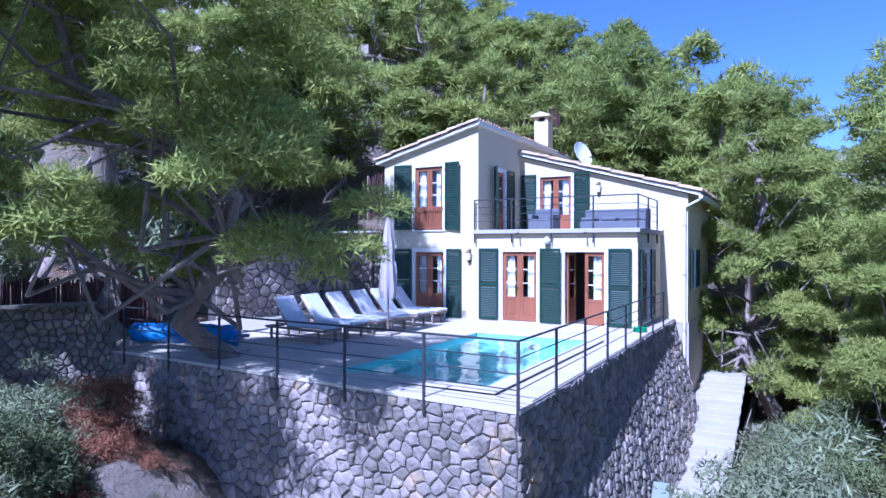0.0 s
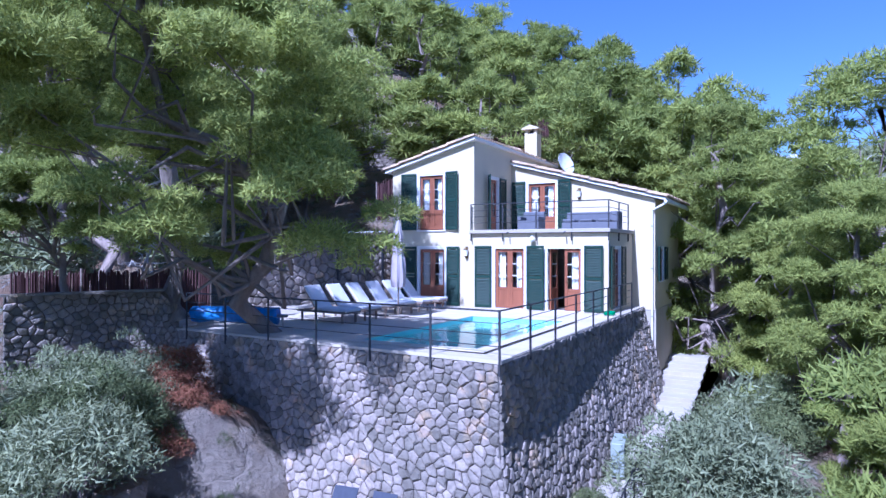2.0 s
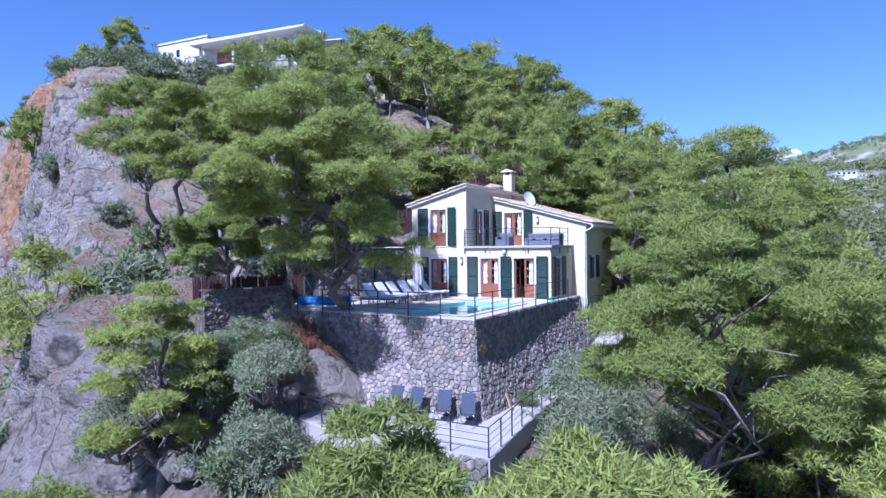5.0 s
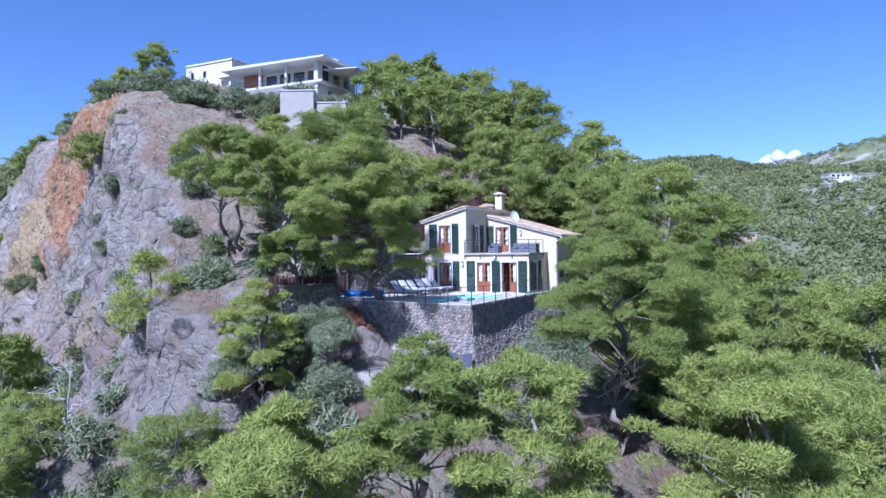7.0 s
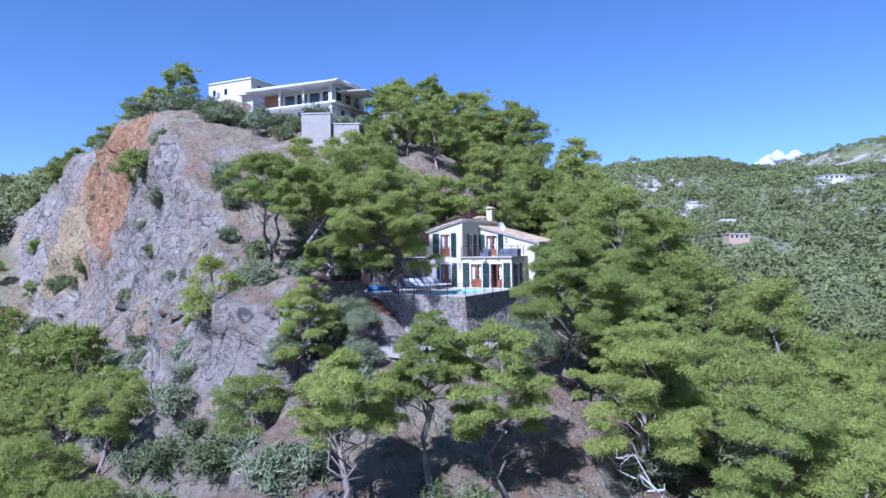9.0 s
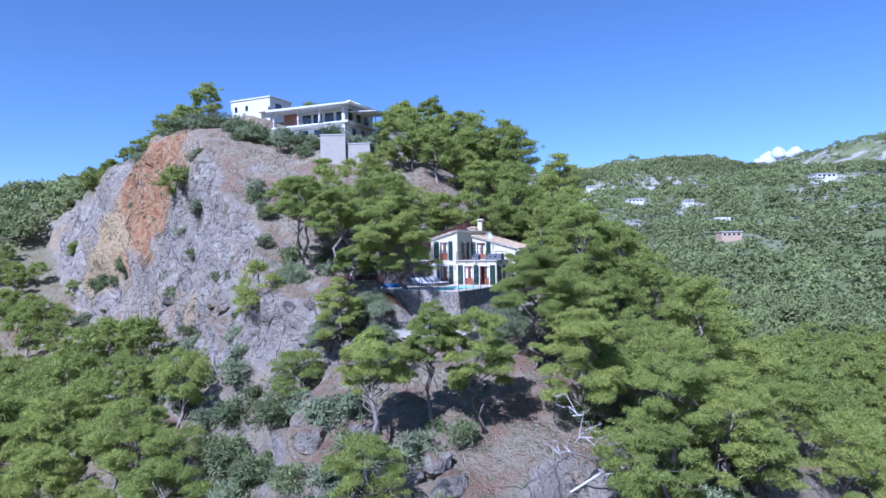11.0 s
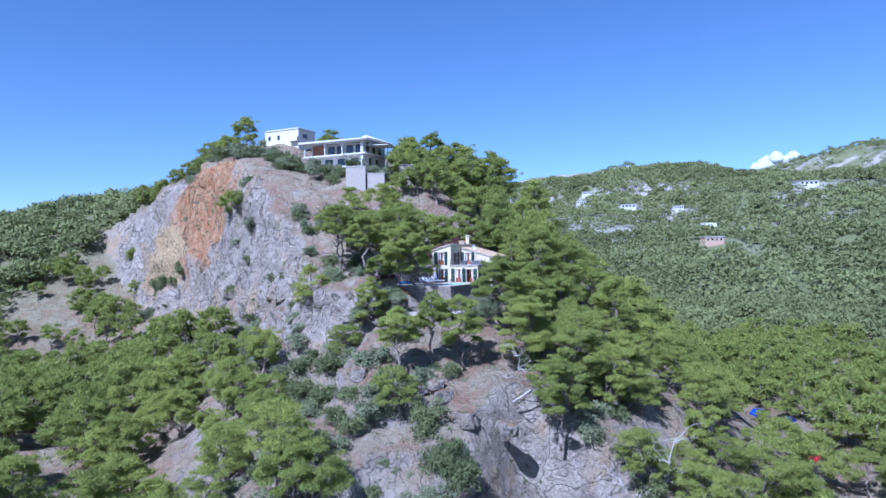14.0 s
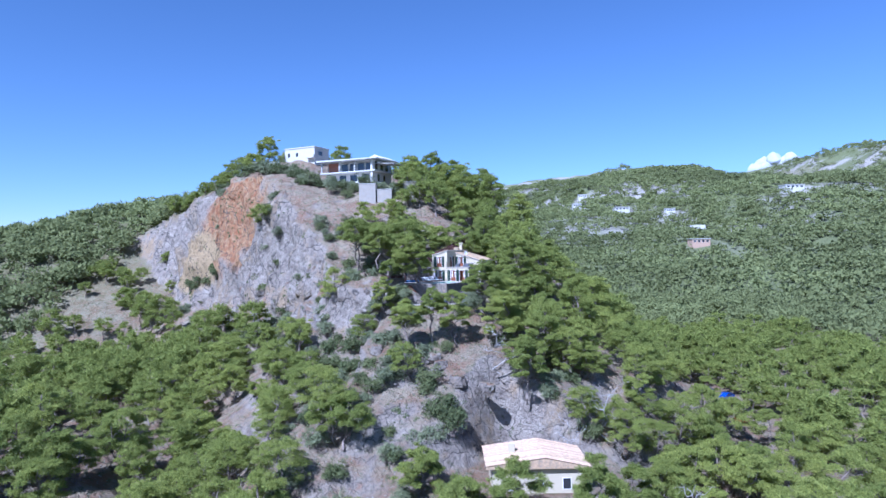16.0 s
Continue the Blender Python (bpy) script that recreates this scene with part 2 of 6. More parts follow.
def land(u, v):
    """Height of the bare ground: a wooded spur with a cliff on one side, a valley on the other and hills beyond."""
    u, v = np.asarray(u, float), np.asarray(v, float)
    d = 0.81 * (u + 20) + 0.58 * (v - 8)
    s = -0.58 * (u + 20) + 0.81 * (v - 8)
    d = d + 0.2 * np.maximum(s - 75, 0)
    d = d + 0.9 * np.clip(-s - 14, 0, 20)
    crest = 25.5 + 0.42 * np.clip(v - 74, 0, 24) - 0.10 * np.maximum(v - 110, 0) + 4.0 * sstep(-36, -48, u)
    rise_up = np.where(v < -20, -12.0 + 0.85 * (v + 20), np.where(v < -3, -4.4 + 0.447 * (v + 3), np.where(v < 15, -4.4 + 0.22 * (v + 3), -0.44 + 0.60 * (v - 15))))
    lower = 0.25 * np.maximum(u - 23, 0)
    front = smin(rise_up - 0.38 * np.maximum(u - 6, 0) - lower, crest, 5)
    flank = 18 - 0.62 * u + 0.10 * (np.minimum(v, 110) - 60) - 0.05 * np.maximum(v - 110, 0) - lower
    foot = -9 - 0.07 * np.clip(s, 0, 66) + 0.16 * np.clip(s - 66, 0, 22) - 0.25 * np.clip(s - 90, 0, 60) - 0.25 * np.clip(-s, 0, 30)
    top = np.where(s < 0, 6 + 0.35 * s, 6 + 0.42 * np.minimum(s, 58)) - 0.22 * np.maximum(s - 85, 0)
    cliff = foot + (top - foot) * sstep(-5, 9, d) + 0.5 * np.maximum(d - 9, 0) + 0.75 * np.minimum(d + 5, 0)
    h = smin(smin(front, flank, 5), cliff, 3)
    h = h + 1.5 * np.exp(-(((u + 9.6) / 4.2) ** 2 + ((v - 2.6) / 3.4) ** 2)) + 3.0 * np.exp(-(((u + 15) / 5.0) ** 2 + ((v - 9) / 5.0) ** 2))
    h = h + 1.9 * np.exp(-(((u + 6.6) / 1.9) ** 2 + ((v - 2.2) / 2.0) ** 2))
    r = np.hypot(u, v)
    floor_ = -31 + 0.05 * np.maximum(-v - 40, 0) + 0.03 * np.maximum(u - 30, 0) * sstep(-60, 60, v)
    run = np.maximum(0.55 * u + 0.83 * v - 190, 0)
    rise = 0.00024 * run ** 2 + 0.045 * run
    far = floor_ + smin(rise, 162 - 58 * sstep(290, 500, u), 40) * sstep(-0.25, 0.25, u / (r + 1e-6) + 0.1)
    far = far + 125 * sstep(740, 960, u + 0.1 * (v - 1300)) * sstep(900, 1250, v)
    ridge = np.interp(u, [-330, -195, -128, -67, -10], [-18, 9, 30, 34, 12])
    left = smin(-24 + 0.48 * np.maximum(v - 57, 0), ridge, 8)
    left = left * sstep(20, -60, u) + (-60) * (1 - sstep(20, -60, u))
    return smax(smax(h, far, 5), left, 5)


def ground(x, y):
    u, v = uv(x, y)
    return float(land(u, v))


def axis_steps(marks):
    """Grid lines: (start, end, step) stretches in order."""
    out = []
    for a, b, st in marks:
        out += list(np.arange(a, b, st))
    return np.array(out + [marks[-1][1]])


def terrain():
    us = axis_steps([(-3500, -800, 180), (-800, -250, 30), (-250, -110, 5), (-110, 50, 0.9), (50, 130, 3), (130, 420, 10), (420, 1200, 26), (1200, 3500, 180)])
    vs = axis_steps([(-1500, -400, 150), (-400, -140, 18), (-140, -45, 3.5), (-45, 100, 0.9), (100, 160, 3), (160, 420, 9), (420, 1500, 28), (1500, 4500, 200)])
    U, V = np.meshgrid(us, vs)
    H = land(U, V)
    X, Y = 0.871 * U - 0.491 * V, 0.491 * U + 0.871 * V
    gy, gx = np.gradient(H, vs, us)
    steep = sstep(0.55, 1.6, np.hypot(gx, gy))
    # crags: ridged relief, stronger where it is steep
    co = np.stack([X, Y, H], -1).reshape(-1, 3)
    st = steep.reshape(-1)
    near = ((np.abs(U + 30) < 110) & (V > -60) & (V < 130)).reshape(-1)
    rough = np.zeros(len(co))
    side = np.zeros(len(co))
    for i in np.flatnonzero(near):
        p = co[i]
        q = Vector((p[0] * 0.075, p[1] * 0.075, p[2] * 0.05))
        a = noise.ridged_multi_fractal(q, 0.9, 2.1, 6, 1.0, 2.0)
        c = noise.fractal(Vector(p) * 0.33, 0.8, 2.0, 4)
        rough[i] = (a - 1.1) * (0.9 + 3.2 * st[i]) + c * (0.5 + 0.9 * st[i])
        side[i] = (noise.noise(Vector((p[0] * 0.11, p[1] * 0.11, p[2] * 0.22))) * 3.2 + (noise.ridged_multi_fractal(Vector((p[0] * 0.16, p[1] * 0.16, p[2] * 0.06)), 0.9, 2.1, 4, 1.0, 2.0) - 1.0) * 1.5 + noise.noise(Vector(p) * 0.45) * 1.3) * st[i]
    far_i = np.flatnonzero(~near)
    for i in far_i:
        p = co[i]
        rr = math.hypot(p[0], p[1])
        if rr < 2500:
            rough[i] = noise.fractal(Vector((p[0], p[1], 0)) * 0.008, 1.0, 2.0, 4) * min(16, 1 + rr * 0.02)
    # levelled ground under the buildings and terraces
    lev, wgt = levelled(co[:, 0], co[:, 1])
    co[:, 2] += rough * (1 - wgt)
    co[:, 2] = co[:, 2] * (1 - wgt) + lev * wgt
    nx, ny = -0.81 * 0.871 + 0.58 * 0.491, -0.81 * 0.491 - 0.58 * 0.871
    co[:, 0] += side * nx * (1 - wgt)
    co[:, 1] += side * ny * (1 - wgt)
    nu, nv = len(us), len(vs)
    idx = np.arange(nu * nv).reshape(nv, nu)
    quads = np.stack([idx[:-1, :-1], idx[:-1, 1:], idx[1:, 1:], idx[1:, :-1]], -1).reshape(-1, 4)
    me = mesh_from(co, quads, "ground", M_HILL)
    ob = new("ground", me)
    tagged(ob, "rocky limestone hillside with grey and rust cliffs, dry soil", "ground", kind="structure")
    return ob


def levelled(x, y):
    """Heights to which the ground is cut at the house, its terraces and the villa, and how fully."""
    lev, wgt = np.zeros(len(x)), np.zeros(len(x))

    def pad(x0, y0, x1, y1, z, soft):
        dx = np.maximum(np.maximum(x0 - x, x - x1), 0)
        dy = np.maximum(np.maximum(y0 - y, y - y1), 0)
        w = sstep(soft, 0, np.hypot(dx, dy))
        use = w > wgt
        lev[use], wgt[use] = z, w[use]
    pad(-4.4, -3.0, 2.6, 9, -4.5, 1.3)          # under the terrace and the lower terrace
    pad(-9.5, 3.0, 2.8, 20, -4.4, 1.5)         # under the house and the passage beside it
    pad(18, -31, 35, -15, -25.0, 5.0)           # the tiled house below
    pad(-15, 34, -8, 41, 7.6, 4.0)              # the house on the bank behind
    return lev, wgt


def mesh_from(co, faces, name, material, smooth=False):
    me = bpy.data.meshes.new(name)
    co = np.asarray(co, np.float32)
    faces = np.asarray(faces, np.int32)
    me.vertices.add(len(co))
    me.vertices.foreach_set("co", co.ravel())
    k = faces.shape[1]
    me.loops.add(faces.size)
    me.loops.foreach_set("vertex_index", faces.ravel())
    me.polygons.add(len(faces))
    me.polygons.foreach_set("loop_start", np.arange(0, faces.size, k, dtype=np.int32))
    me.polygons.foreach_set("loop_total", np.full(len(faces), k, np.int32))
    me.update(calc_edges=True)
    me.validate()
    me.materials.append(material)
    if smooth:
        me.shade_smooth()
    return me


# ---- plants ----
def sprays(rng, centres, radii, n, size, flat=0.55, up=0.5, wide=0.15):
    """Small leaf blades in tufts over the shells of flattened clumps: n blades in all, as loose triangles."""
    centres, radii = np.asarray(centres), np.asarray(radii)
    w = radii ** 2
    pick = rng.choice(len(radii), n, p=w / w.sum())
    dirs = rng.normal(size=(n, 3))
    dirs /= np.linalg.norm(dirs, axis=1, keepdims=True)
    dirs[:, 2] = np.where(dirs[:, 2] < -0.25, -dirs[:, 2] * 0.6, dirs[:, 2])
    shell = (0.66 + 0.40 * rng.random(n) ** 0.5)[:, None]
    sc = np.stack([radii, radii, radii * flat], -1)[pick]
    p = centres[pick] + dirs * sc * shell
    nrm = dirs + np.array([0, 0, up]) + rng.normal(scale=0.45, size=(n, 3))
    nrm /= np.linalg.norm(nrm, axis=1, keepdims=True)
    side = np.cross(nrm, rng.normal(size=(n, 3)))
    side /= np.linalg.norm(side, axis=1, keepdims=True) + 1e-9
    out = np.cross(side, nrm) + 0.6 * nrm
    ln = size * (0.7 + 0.8 * rng.random(n))[:, None]
    co = np.stack([p - side * ln * wide, p + side * ln * wide, p + out * ln], 1).reshape(-1, 3)
    return co, np.arange(3 * n).reshape(-1, 3)


def limb(bm, rng, a, b, ra, rb, steps=4, wander=0.12, seg=6):
    a, b = Vector(a), Vector(b)
    ln = (b - a).length
    pts = [a]
    for i in range(1, steps + 1):
        k = i / steps
        p = a.lerp(b, k)
        if i < steps:
            p = p + Vector(rng.normal(scale=wander * ln / steps, size=3))
        pts.append(p)
    rings = []
    for i, p in enumerate(pts):
        dirn = (pts[min(i + 1, steps)] - pts[max(i - 1, 0)]).normalized()
        q = dirn.to_track_quat("Z", "Y")
        r = ra + (rb - ra) * i / steps
        rings.append([bm.verts.new(p + q @ Vector((r * math.cos(j * math.tau / seg), r * math.sin(j * math.tau / seg), 0))) for j in range(seg)])
    for r0, r1 in zip(rings, rings[1:]):
        for j in range(seg):
            bm.faces.new((r0[j], r0[(j + 1) % seg], r1[(j + 1) % seg], r1[j]))
    return pts


def pine_shape(seed, height, spread, blades, size, lean=(0, 0), bare=0.35, clumps=26, seg=6, flat=0.68, clump=(0.16, 0.27), low=0.30):
    """An Aleppo pine: a leaning trunk, crooked limbs and a domed, broken crown of tufted puffs. Returns the wood and crown meshes."""
    rng = np.random.default_rng(seed)
    bm = bmesh.new()
    r0 = 0.022 * height + 0.04
    topp = (lean[0], lean[1], height * 0.82)
    pts = limb(bm, rng, (0, 0, -0.6), topp, r0, r0 * 0.3, 7, 0.35, seg + 1)
    cs, rs = [], []
    z_low, z_top = height * max(low, bare * 0.9), height
    zc = z_low + 0.36 * (z_top - z_low)
    lobes = 0.80 + 0.32 * rng.random(7)
    squash = 0.85 + 0.3 * rng.random()
    for i in range(clumps):
        k = (i + 0.5) / clumps
        cz = 1.0 - 1.5 * k + rng.normal(scale=0.08)
        cz = max(-0.6, min(1.0, cz))
        ang = i * 2.399 + rng.normal(scale=0.35)
        out = math.sqrt(max(0.0, 1 - cz * cz)) * spread * lobes[int(ang / math.tau * 7) % 7] * (0.70 + 0.35 * rng.random())
        up = (z_top - zc) * cz * (0.74 + 0.2 * rng.random()) if cz > 0 else (zc - z_low) * cz * 1.5
        f = (zc + up) / height
        ax, ay = lean[0] * min(1, f * 1.9), lean[1] * min(1, f * 1.9)
        tip = Vector((ax + out * math.cos(ang), ay + out * math.sin(ang) * squash, zc + up))
        j = max(1, min(5, int((f - 0.16) / 0.82 * 7)))
        base = pts[j].lerp(pts[j + 1], 0.5)
        if i % 2 == 0 or cz < 0.1:
            limb(bm, rng, base, tip, r0 * 0.30 * (1.15 - f) + 0.018, 0.012, 4, 0.5, max(4, seg - 2))
        if rng.random() < 0.10:
            continue
        cr = spread * (clump[0] + (clump[1] - clump[0]) * rng.random()) * 1.2
        cs.append(tuple(tip))
        rs.append(cr)
        for _ in range(4):
            o = rng.normal(size=3) * cr * np.array([0.75, 0.75, 0.35]) + np.array([0, 0, 0.25 * cr])
            cs.append(tuple(np.array(tip) + o))
            rs.append(cr * (0.35 + 0.35 * rng.random()))
    wood = bpy.data.meshes.new("trunk")
    bm.to_mesh(wood)
    bm.free()
    wood.materials.append(M_BARK)
    wood.shade_smooth()
    co, f = sprays(rng, cs, rs, int(blades * 1.15), size * 1.12, flat, 0.5, 0.10)
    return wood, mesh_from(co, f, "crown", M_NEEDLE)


def bush_shape(seed, height, spread, blades, size, material, clumps=12):
    rng = np.random.default_rng(seed)
    bm = bmesh.new()
    cs, rs = [], []
    for i in range(clumps):
        a, k = i * 2.4 + rng.random(), (i + 0.5) / clumps
        rr = spread * (0.75 * math.sqrt(rng.random()))
        tip = (rr * math.cos(a), rr * math.sin(a), height * (0.25 + 0.6 * rng.random()) * (1 - 0.4 * (rr / spread) ** 2))
        limb(bm, rng, (0.1 * math.cos(a), 0.1 * math.sin(a), -0.3), tip, 0.03 + 0.02 * height / 2, 0.01, 4, 0.4, 5)
        cs.append(tip)
        rs.append(spread * (0.28 + 0.2 * rng.random()))
        for _ in range(2):
            cs.append(tuple(np.array(tip) + rng.normal(size=3) * spread * 0.25))
            rs.append(spread * (0.14 + 0.12 * rng.random()))
    wood = bpy.data.meshes.new("stem")
    bm.to_mesh(wood)
    bm.free()
    wood.materials.append(M_BARK)
    co, f = sprays(rng, cs, rs, blades, size, 0.9, 0.35, 0.13)
    return wood, mesh_from(co, f, "foliage", material)


def dead_tree(seed, at, height):
    """A bleached bare tree: a forked stem and crooked twigs."""
    r = np.random.default_rng(seed)
    ob = thing("dead_tree", "bleached bare dead pine on the slope", "tree", at, group="dead trees")
    bm = bmesh.new()
    pts = limb(bm, r, (0, 0, -0.5), (r.normal() * 0.8, r.normal() * 0.8, height), 0.02 * height, 0.02, 7, 0.5, 6)
    part("trunk", bm, M_DEAD, ob, smooth=True)
    for i in range(14):
        j = 2 + i % 5
        a = i * 2.4
        ln = height * r.uniform(0.2, 0.42)
        bm = bmesh.new()
        q = limb(bm, r, pts[j], pts[j] + Vector((math.cos(a) * ln, math.sin(a) * ln, ln * r.uniform(0.2, 0.8))), 0.05, 0.012, 5, 0.6, 5)
        for k in range(3):
            limb(bm, r, q[2 + k], q[2 + k] + Vector(r.normal(size=3) * ln * 0.3), 0.02, 0.006, 3, 0.5, 4)
        part("branch", bm, M_DEAD, ob)
    return ob


def boulder(seed, at, size, turn=0):
    """A broken limestone block, flattened and faceted."""
    r = np.random.default_rng(seed)
    bm = bmesh.new()
    bmesh.ops.create_icosphere(bm, subdivisions=3, radius=1.0)
    off = Vector(r.normal(size=3) * 10)
    for v in bm.verts:
        k = 1 + 0.45 * noise.noise(v.co * 0.9 + off) + 0.22 * noise.noise(v.co * 2.3 + off) + 0.08 * noise.noise(v.co * 6 + off)
        c = v.co * k
        v.co = (c.x * size[0], c.y * size[1], max(-0.5, min(0.8, c.z)) * size[2])
    ob = link("boulder", bm, M_HILL)
    ob.matrix_world = pose(*at, 0, 0, turn)
    return tagged(ob, "weathered limestone boulder lodged on the slope", "rock", "boulders")


def plant(shape, name, label, category, at, turn=0, scale=1.0, group="", squash=1.0):
    ob = thing(name, label, category, at, turn, group)
    ob.scale = (scale, scale, scale * squash)
    for me, nm in zip(shape, ("trunk", "crown")):
        p = new(nm, me)
        p.parent = ob
    return ob


M_GREEN = mat("green_shutter_paint", (0.014, 0.042, 0.029), 0.45, vary=0.12, scale=6, bump=0.08, bump_scale=60)
M_DOOR = mat("reddish_varnished_wood", (0.27, 0.10, 0.048), 0.45, vary=0.25, scale=3, bump=0.15, bump_scale=40, stretch=(1, 1, 0.15))
M_FRAME = mat("white_window_surround", (0.72, 0.70, 0.66), 0.6, vary=0.04)
M_CURTAIN = mat("white_curtain", (0.78, 0.77, 0.76), 0.9, vary=0.05, scale=12, trans=0.3)
# Dark base puts indoor shade into the colour of room walls and floors.
M_ROOM_SHADE = mat("shaded_room_wall", (0.16, 0.13, 0.11), 0.9, vary=0.1)
M_IRON = mat("dark_painted_iron", (0.055, 0.055, 0.06), 0.5, metal=0.4, vary=0.2, scale=20)
M_TILE = mat("clay_roof_tile", (0.50, 0.36, 0.215), 0.9, vary=0.3, scale=2.5, bump=0.3, bump_scale=30, spots=(0.30, 0.25, 0.19), spot_scale=3, spot_at=0.6, per_object=0.2, per_island=0.25)
M_DECK = mat("pale_stone_paving", (0.50, 0.44, 0.355), 0.85, vary=0.08, scale=1.5, bump=0.12, bump_scale=40, per_object=0.06, per_island=0.05)
M_POOL = mat("light_blue_pool_tile", (0.30, 0.58, 0.57), 0.4, vary=0.08, scale=4)
M_CUSHION = mat("pale_grey_cushion", (0.60, 0.59, 0.60), 0.95, vary=0.05, scale=8, bump=0.15, bump_scale=60)
M_TEAK = mat("weathered_teak", (0.26, 0.20, 0.15), 0.8, vary=0.25, scale=5, stretch=(0.3, 1, 1))
M_PARASOL = mat("mauve_grey_canvas", (0.44, 0.375, 0.385), 0.9, vary=0.1, scale=5, bump=0.2, bump_scale=20)
M_COVER = mat("blue_bubble_cover", (0.055, 0.21, 0.52), 0.35, vary=0.25, scale=9, bump=0.6, bump_scale=22)
M_NAVY = mat("navy_sling_fabric", (0.05, 0.056, 0.078), 0.8, vary=0.15, scale=12)
M_STEEL = mat("grey_steel_tube", (0.45, 0.45, 0.46), 0.35, metal=0.9, vary=0.1)
M_SOFA = mat("slate_blue_cushion", (0.13, 0.135, 0.155), 0.9, vary=0.08, scale=8)
M_LAMP = mat("frosted_lamp_glass", (0.75, 0.75, 0.72), 0.3, vary=0.03)
M_BRASS = mat("aged_bronze", (0.20, 0.14, 0.07), 0.5, metal=0.7, vary=0.2)
M_PIPE = mat("white_painted_pipe", (0.70, 0.68, 0.62), 0.4, vary=0.06)
M_DISH = mat("light_grey_enamel", (0.62, 0.62, 0.62), 0.4, vary=0.06)
M_UNIT = mat("sage_grey_metal_case", (0.30, 0.34, 0.31), 0.5, vary=0.1)
# Base colour darkened for the tree shade that lies on the screens.
M_RED = mat("shade_darkened_heather", (0.095, 0.045, 0.04), 0.95, vary=0.4, scale=14, stretch=(1, 1, 0.1), bump=0.6, bump_scale=40)


def glass_material(name, tint, rough=0.02, ior=1.45, bump=0.0):
    m = bpy.data.materials.new(name)
    m.use_nodes = True
    n, l = m.node_tree.nodes, m.node_tree.links
    b = n["Principled BSDF"]
    b.inputs["Base Color"].default_value = (*tint, 1)
    b.inputs["Roughness"].default_value, b.inputs["IOR"].default_value = rough, ior
    b.inputs["Transmission Weight"].default_value = 1.0
    if bump:
        geo = n.new("ShaderNodeNewGeometry")
        k = n.new("ShaderNodeTexNoise")
        k.inputs["Scale"].default_value = 2.2
        l.new(geo.outputs["Position"], k.inputs["Vector"])
        bp = n.new("ShaderNodeBump")
        bp.inputs["Strength"].default_value, bp.inputs["Distance"].default_value = bump, 0.08
        l.new(k.outputs["Fac"], bp.inputs["Height"])
        l.new(bp.outputs[0], b.inputs["Normal"])
    return m


M_GLASS = glass_material("window_glass", (0.9, 0.93, 0.95))
M_WATER = glass_material("pool_water", (0.80, 0.95, 0.94), 0.02, 1.33, 0.35)


# ---- the house ----
FY = 10.07            # front of the ground floor and gable
WY = 13.65            # front of the set-back upper wing
house = thing("house", "cream rendered two-storey hillside house with green shutters", "house")


def wall_with_holes(name, axis, at, thick, lo, hi, z0, tops, holes, parent, material):
    """A wall slab in the plane axis = at, from lo to hi along the other axis, cut through by holes (a0, a1, z0, z1). tops: height at lo and hi."""
    bm = bmesh.new()
    cuts = sorted({lo, hi, *[h[0] for h in holes], *[h[1] for h in holes]})
    for a, b in zip(cuts, cuts[1:]):
        mid = (a + b) / 2
        zs = [z0]
        for h in sorted([h for h in holes if h[0] <= mid <= h[1]], key=lambda q: q[2]):
            zs += [h[2], h[3]]
        ta = tops[0] + (tops[1] - tops[0]) * (a - lo) / (hi - lo)
        tb = tops[0] + (tops[1] - tops[0]) * (b - lo) / (hi - lo)
        for i in range(0, len(zs), 2):
            last = i + 1 >= len(zs)
            za, zb = (ta, tb) if last else (zs[i + 1], zs[i + 1])
            if min(za, zb) - zs[i] < 0.003:
                continue
            prism(bm, [(a, zs[i]), (b, zs[i]), (b, zb), (a, za)], axis, at, at + thick)
    bmesh.ops.remove_doubles(bm, verts=bm.verts[:], dist=0.0005)
    return part(name, bm, material, parent)


GW = 0.32
wall_with_holes("front_wall", "y", FY, GW, -9.0, -5.42, -0.3, (5.22, 6.18), [(-7.83, -6.62, 0.0, 2.2), (-7.83, -6.67, 2.86, 5.03)], house, M_PLASTER)
wall_with_holes("front_wall", "y", FY, GW, -5.418, -0.45, -0.3, (2.70, 2.70), [(-4.64, -3.4, 0.0, 2.22), (-2.64, -1.33, 0.0, 2.22)], house, M_PLASTER)
wall_with_holes("side_wall", "x", -5.42 - GW, GW, FY + GW, 19.0, 2.75, (6.18, 6.18), [(11.3, 12.3, 2.86, 4.95)], house, M_PLASTER)
wall_with_holes("side_wall", "x", -0.45 - GW, GW, FY + GW, WY, -0.3, (2.70, 2.70), [(10.75, 11.75, 0.1, 2.2)], house, M_PLASTER)
wall_with_holes("wing_wall", "y", WY, GW, -5.418, 0.40, 2.75, (5.62, 4.05), [(-4.72, -3.44, 2.86, 4.9)], house, M_PLASTER)
wall_with_holes("wing_wall", "y", WY, GW, -0.77, 0.40, -0.15, (2.75, 2.75), [], house, M_PLASTER)
wall_with_holes("wing_wall", "x", 0.40 - GW, GW, WY + GW, 19.0, -0.15, (4.05, 4.05), [(14.6, 15.5, 0.9, 2.2)], house, M_PLASTER)
wall_with_holes("back_wall", "y", 19.0, GW, -9.0, -5.42, -0.3, (5.22, 6.18), [], house, M_PLASTER)
wall_with_holes("back_wall", "y", 19.0, GW, -5.41, 0.40, -0.3, (5.62, 4.05), [], house, M_PLASTER)
wall_with_holes("side_wall", "x", -9.0, GW, FY + GW, 19.0, -0.3, (5.22, 5.22), [], house, M_PLASTER)
part("floor", B((-8.68, FY + 0.33, -0.2, -0.78, 18.9, -0.01)), M_ROOM_SHADE, house)
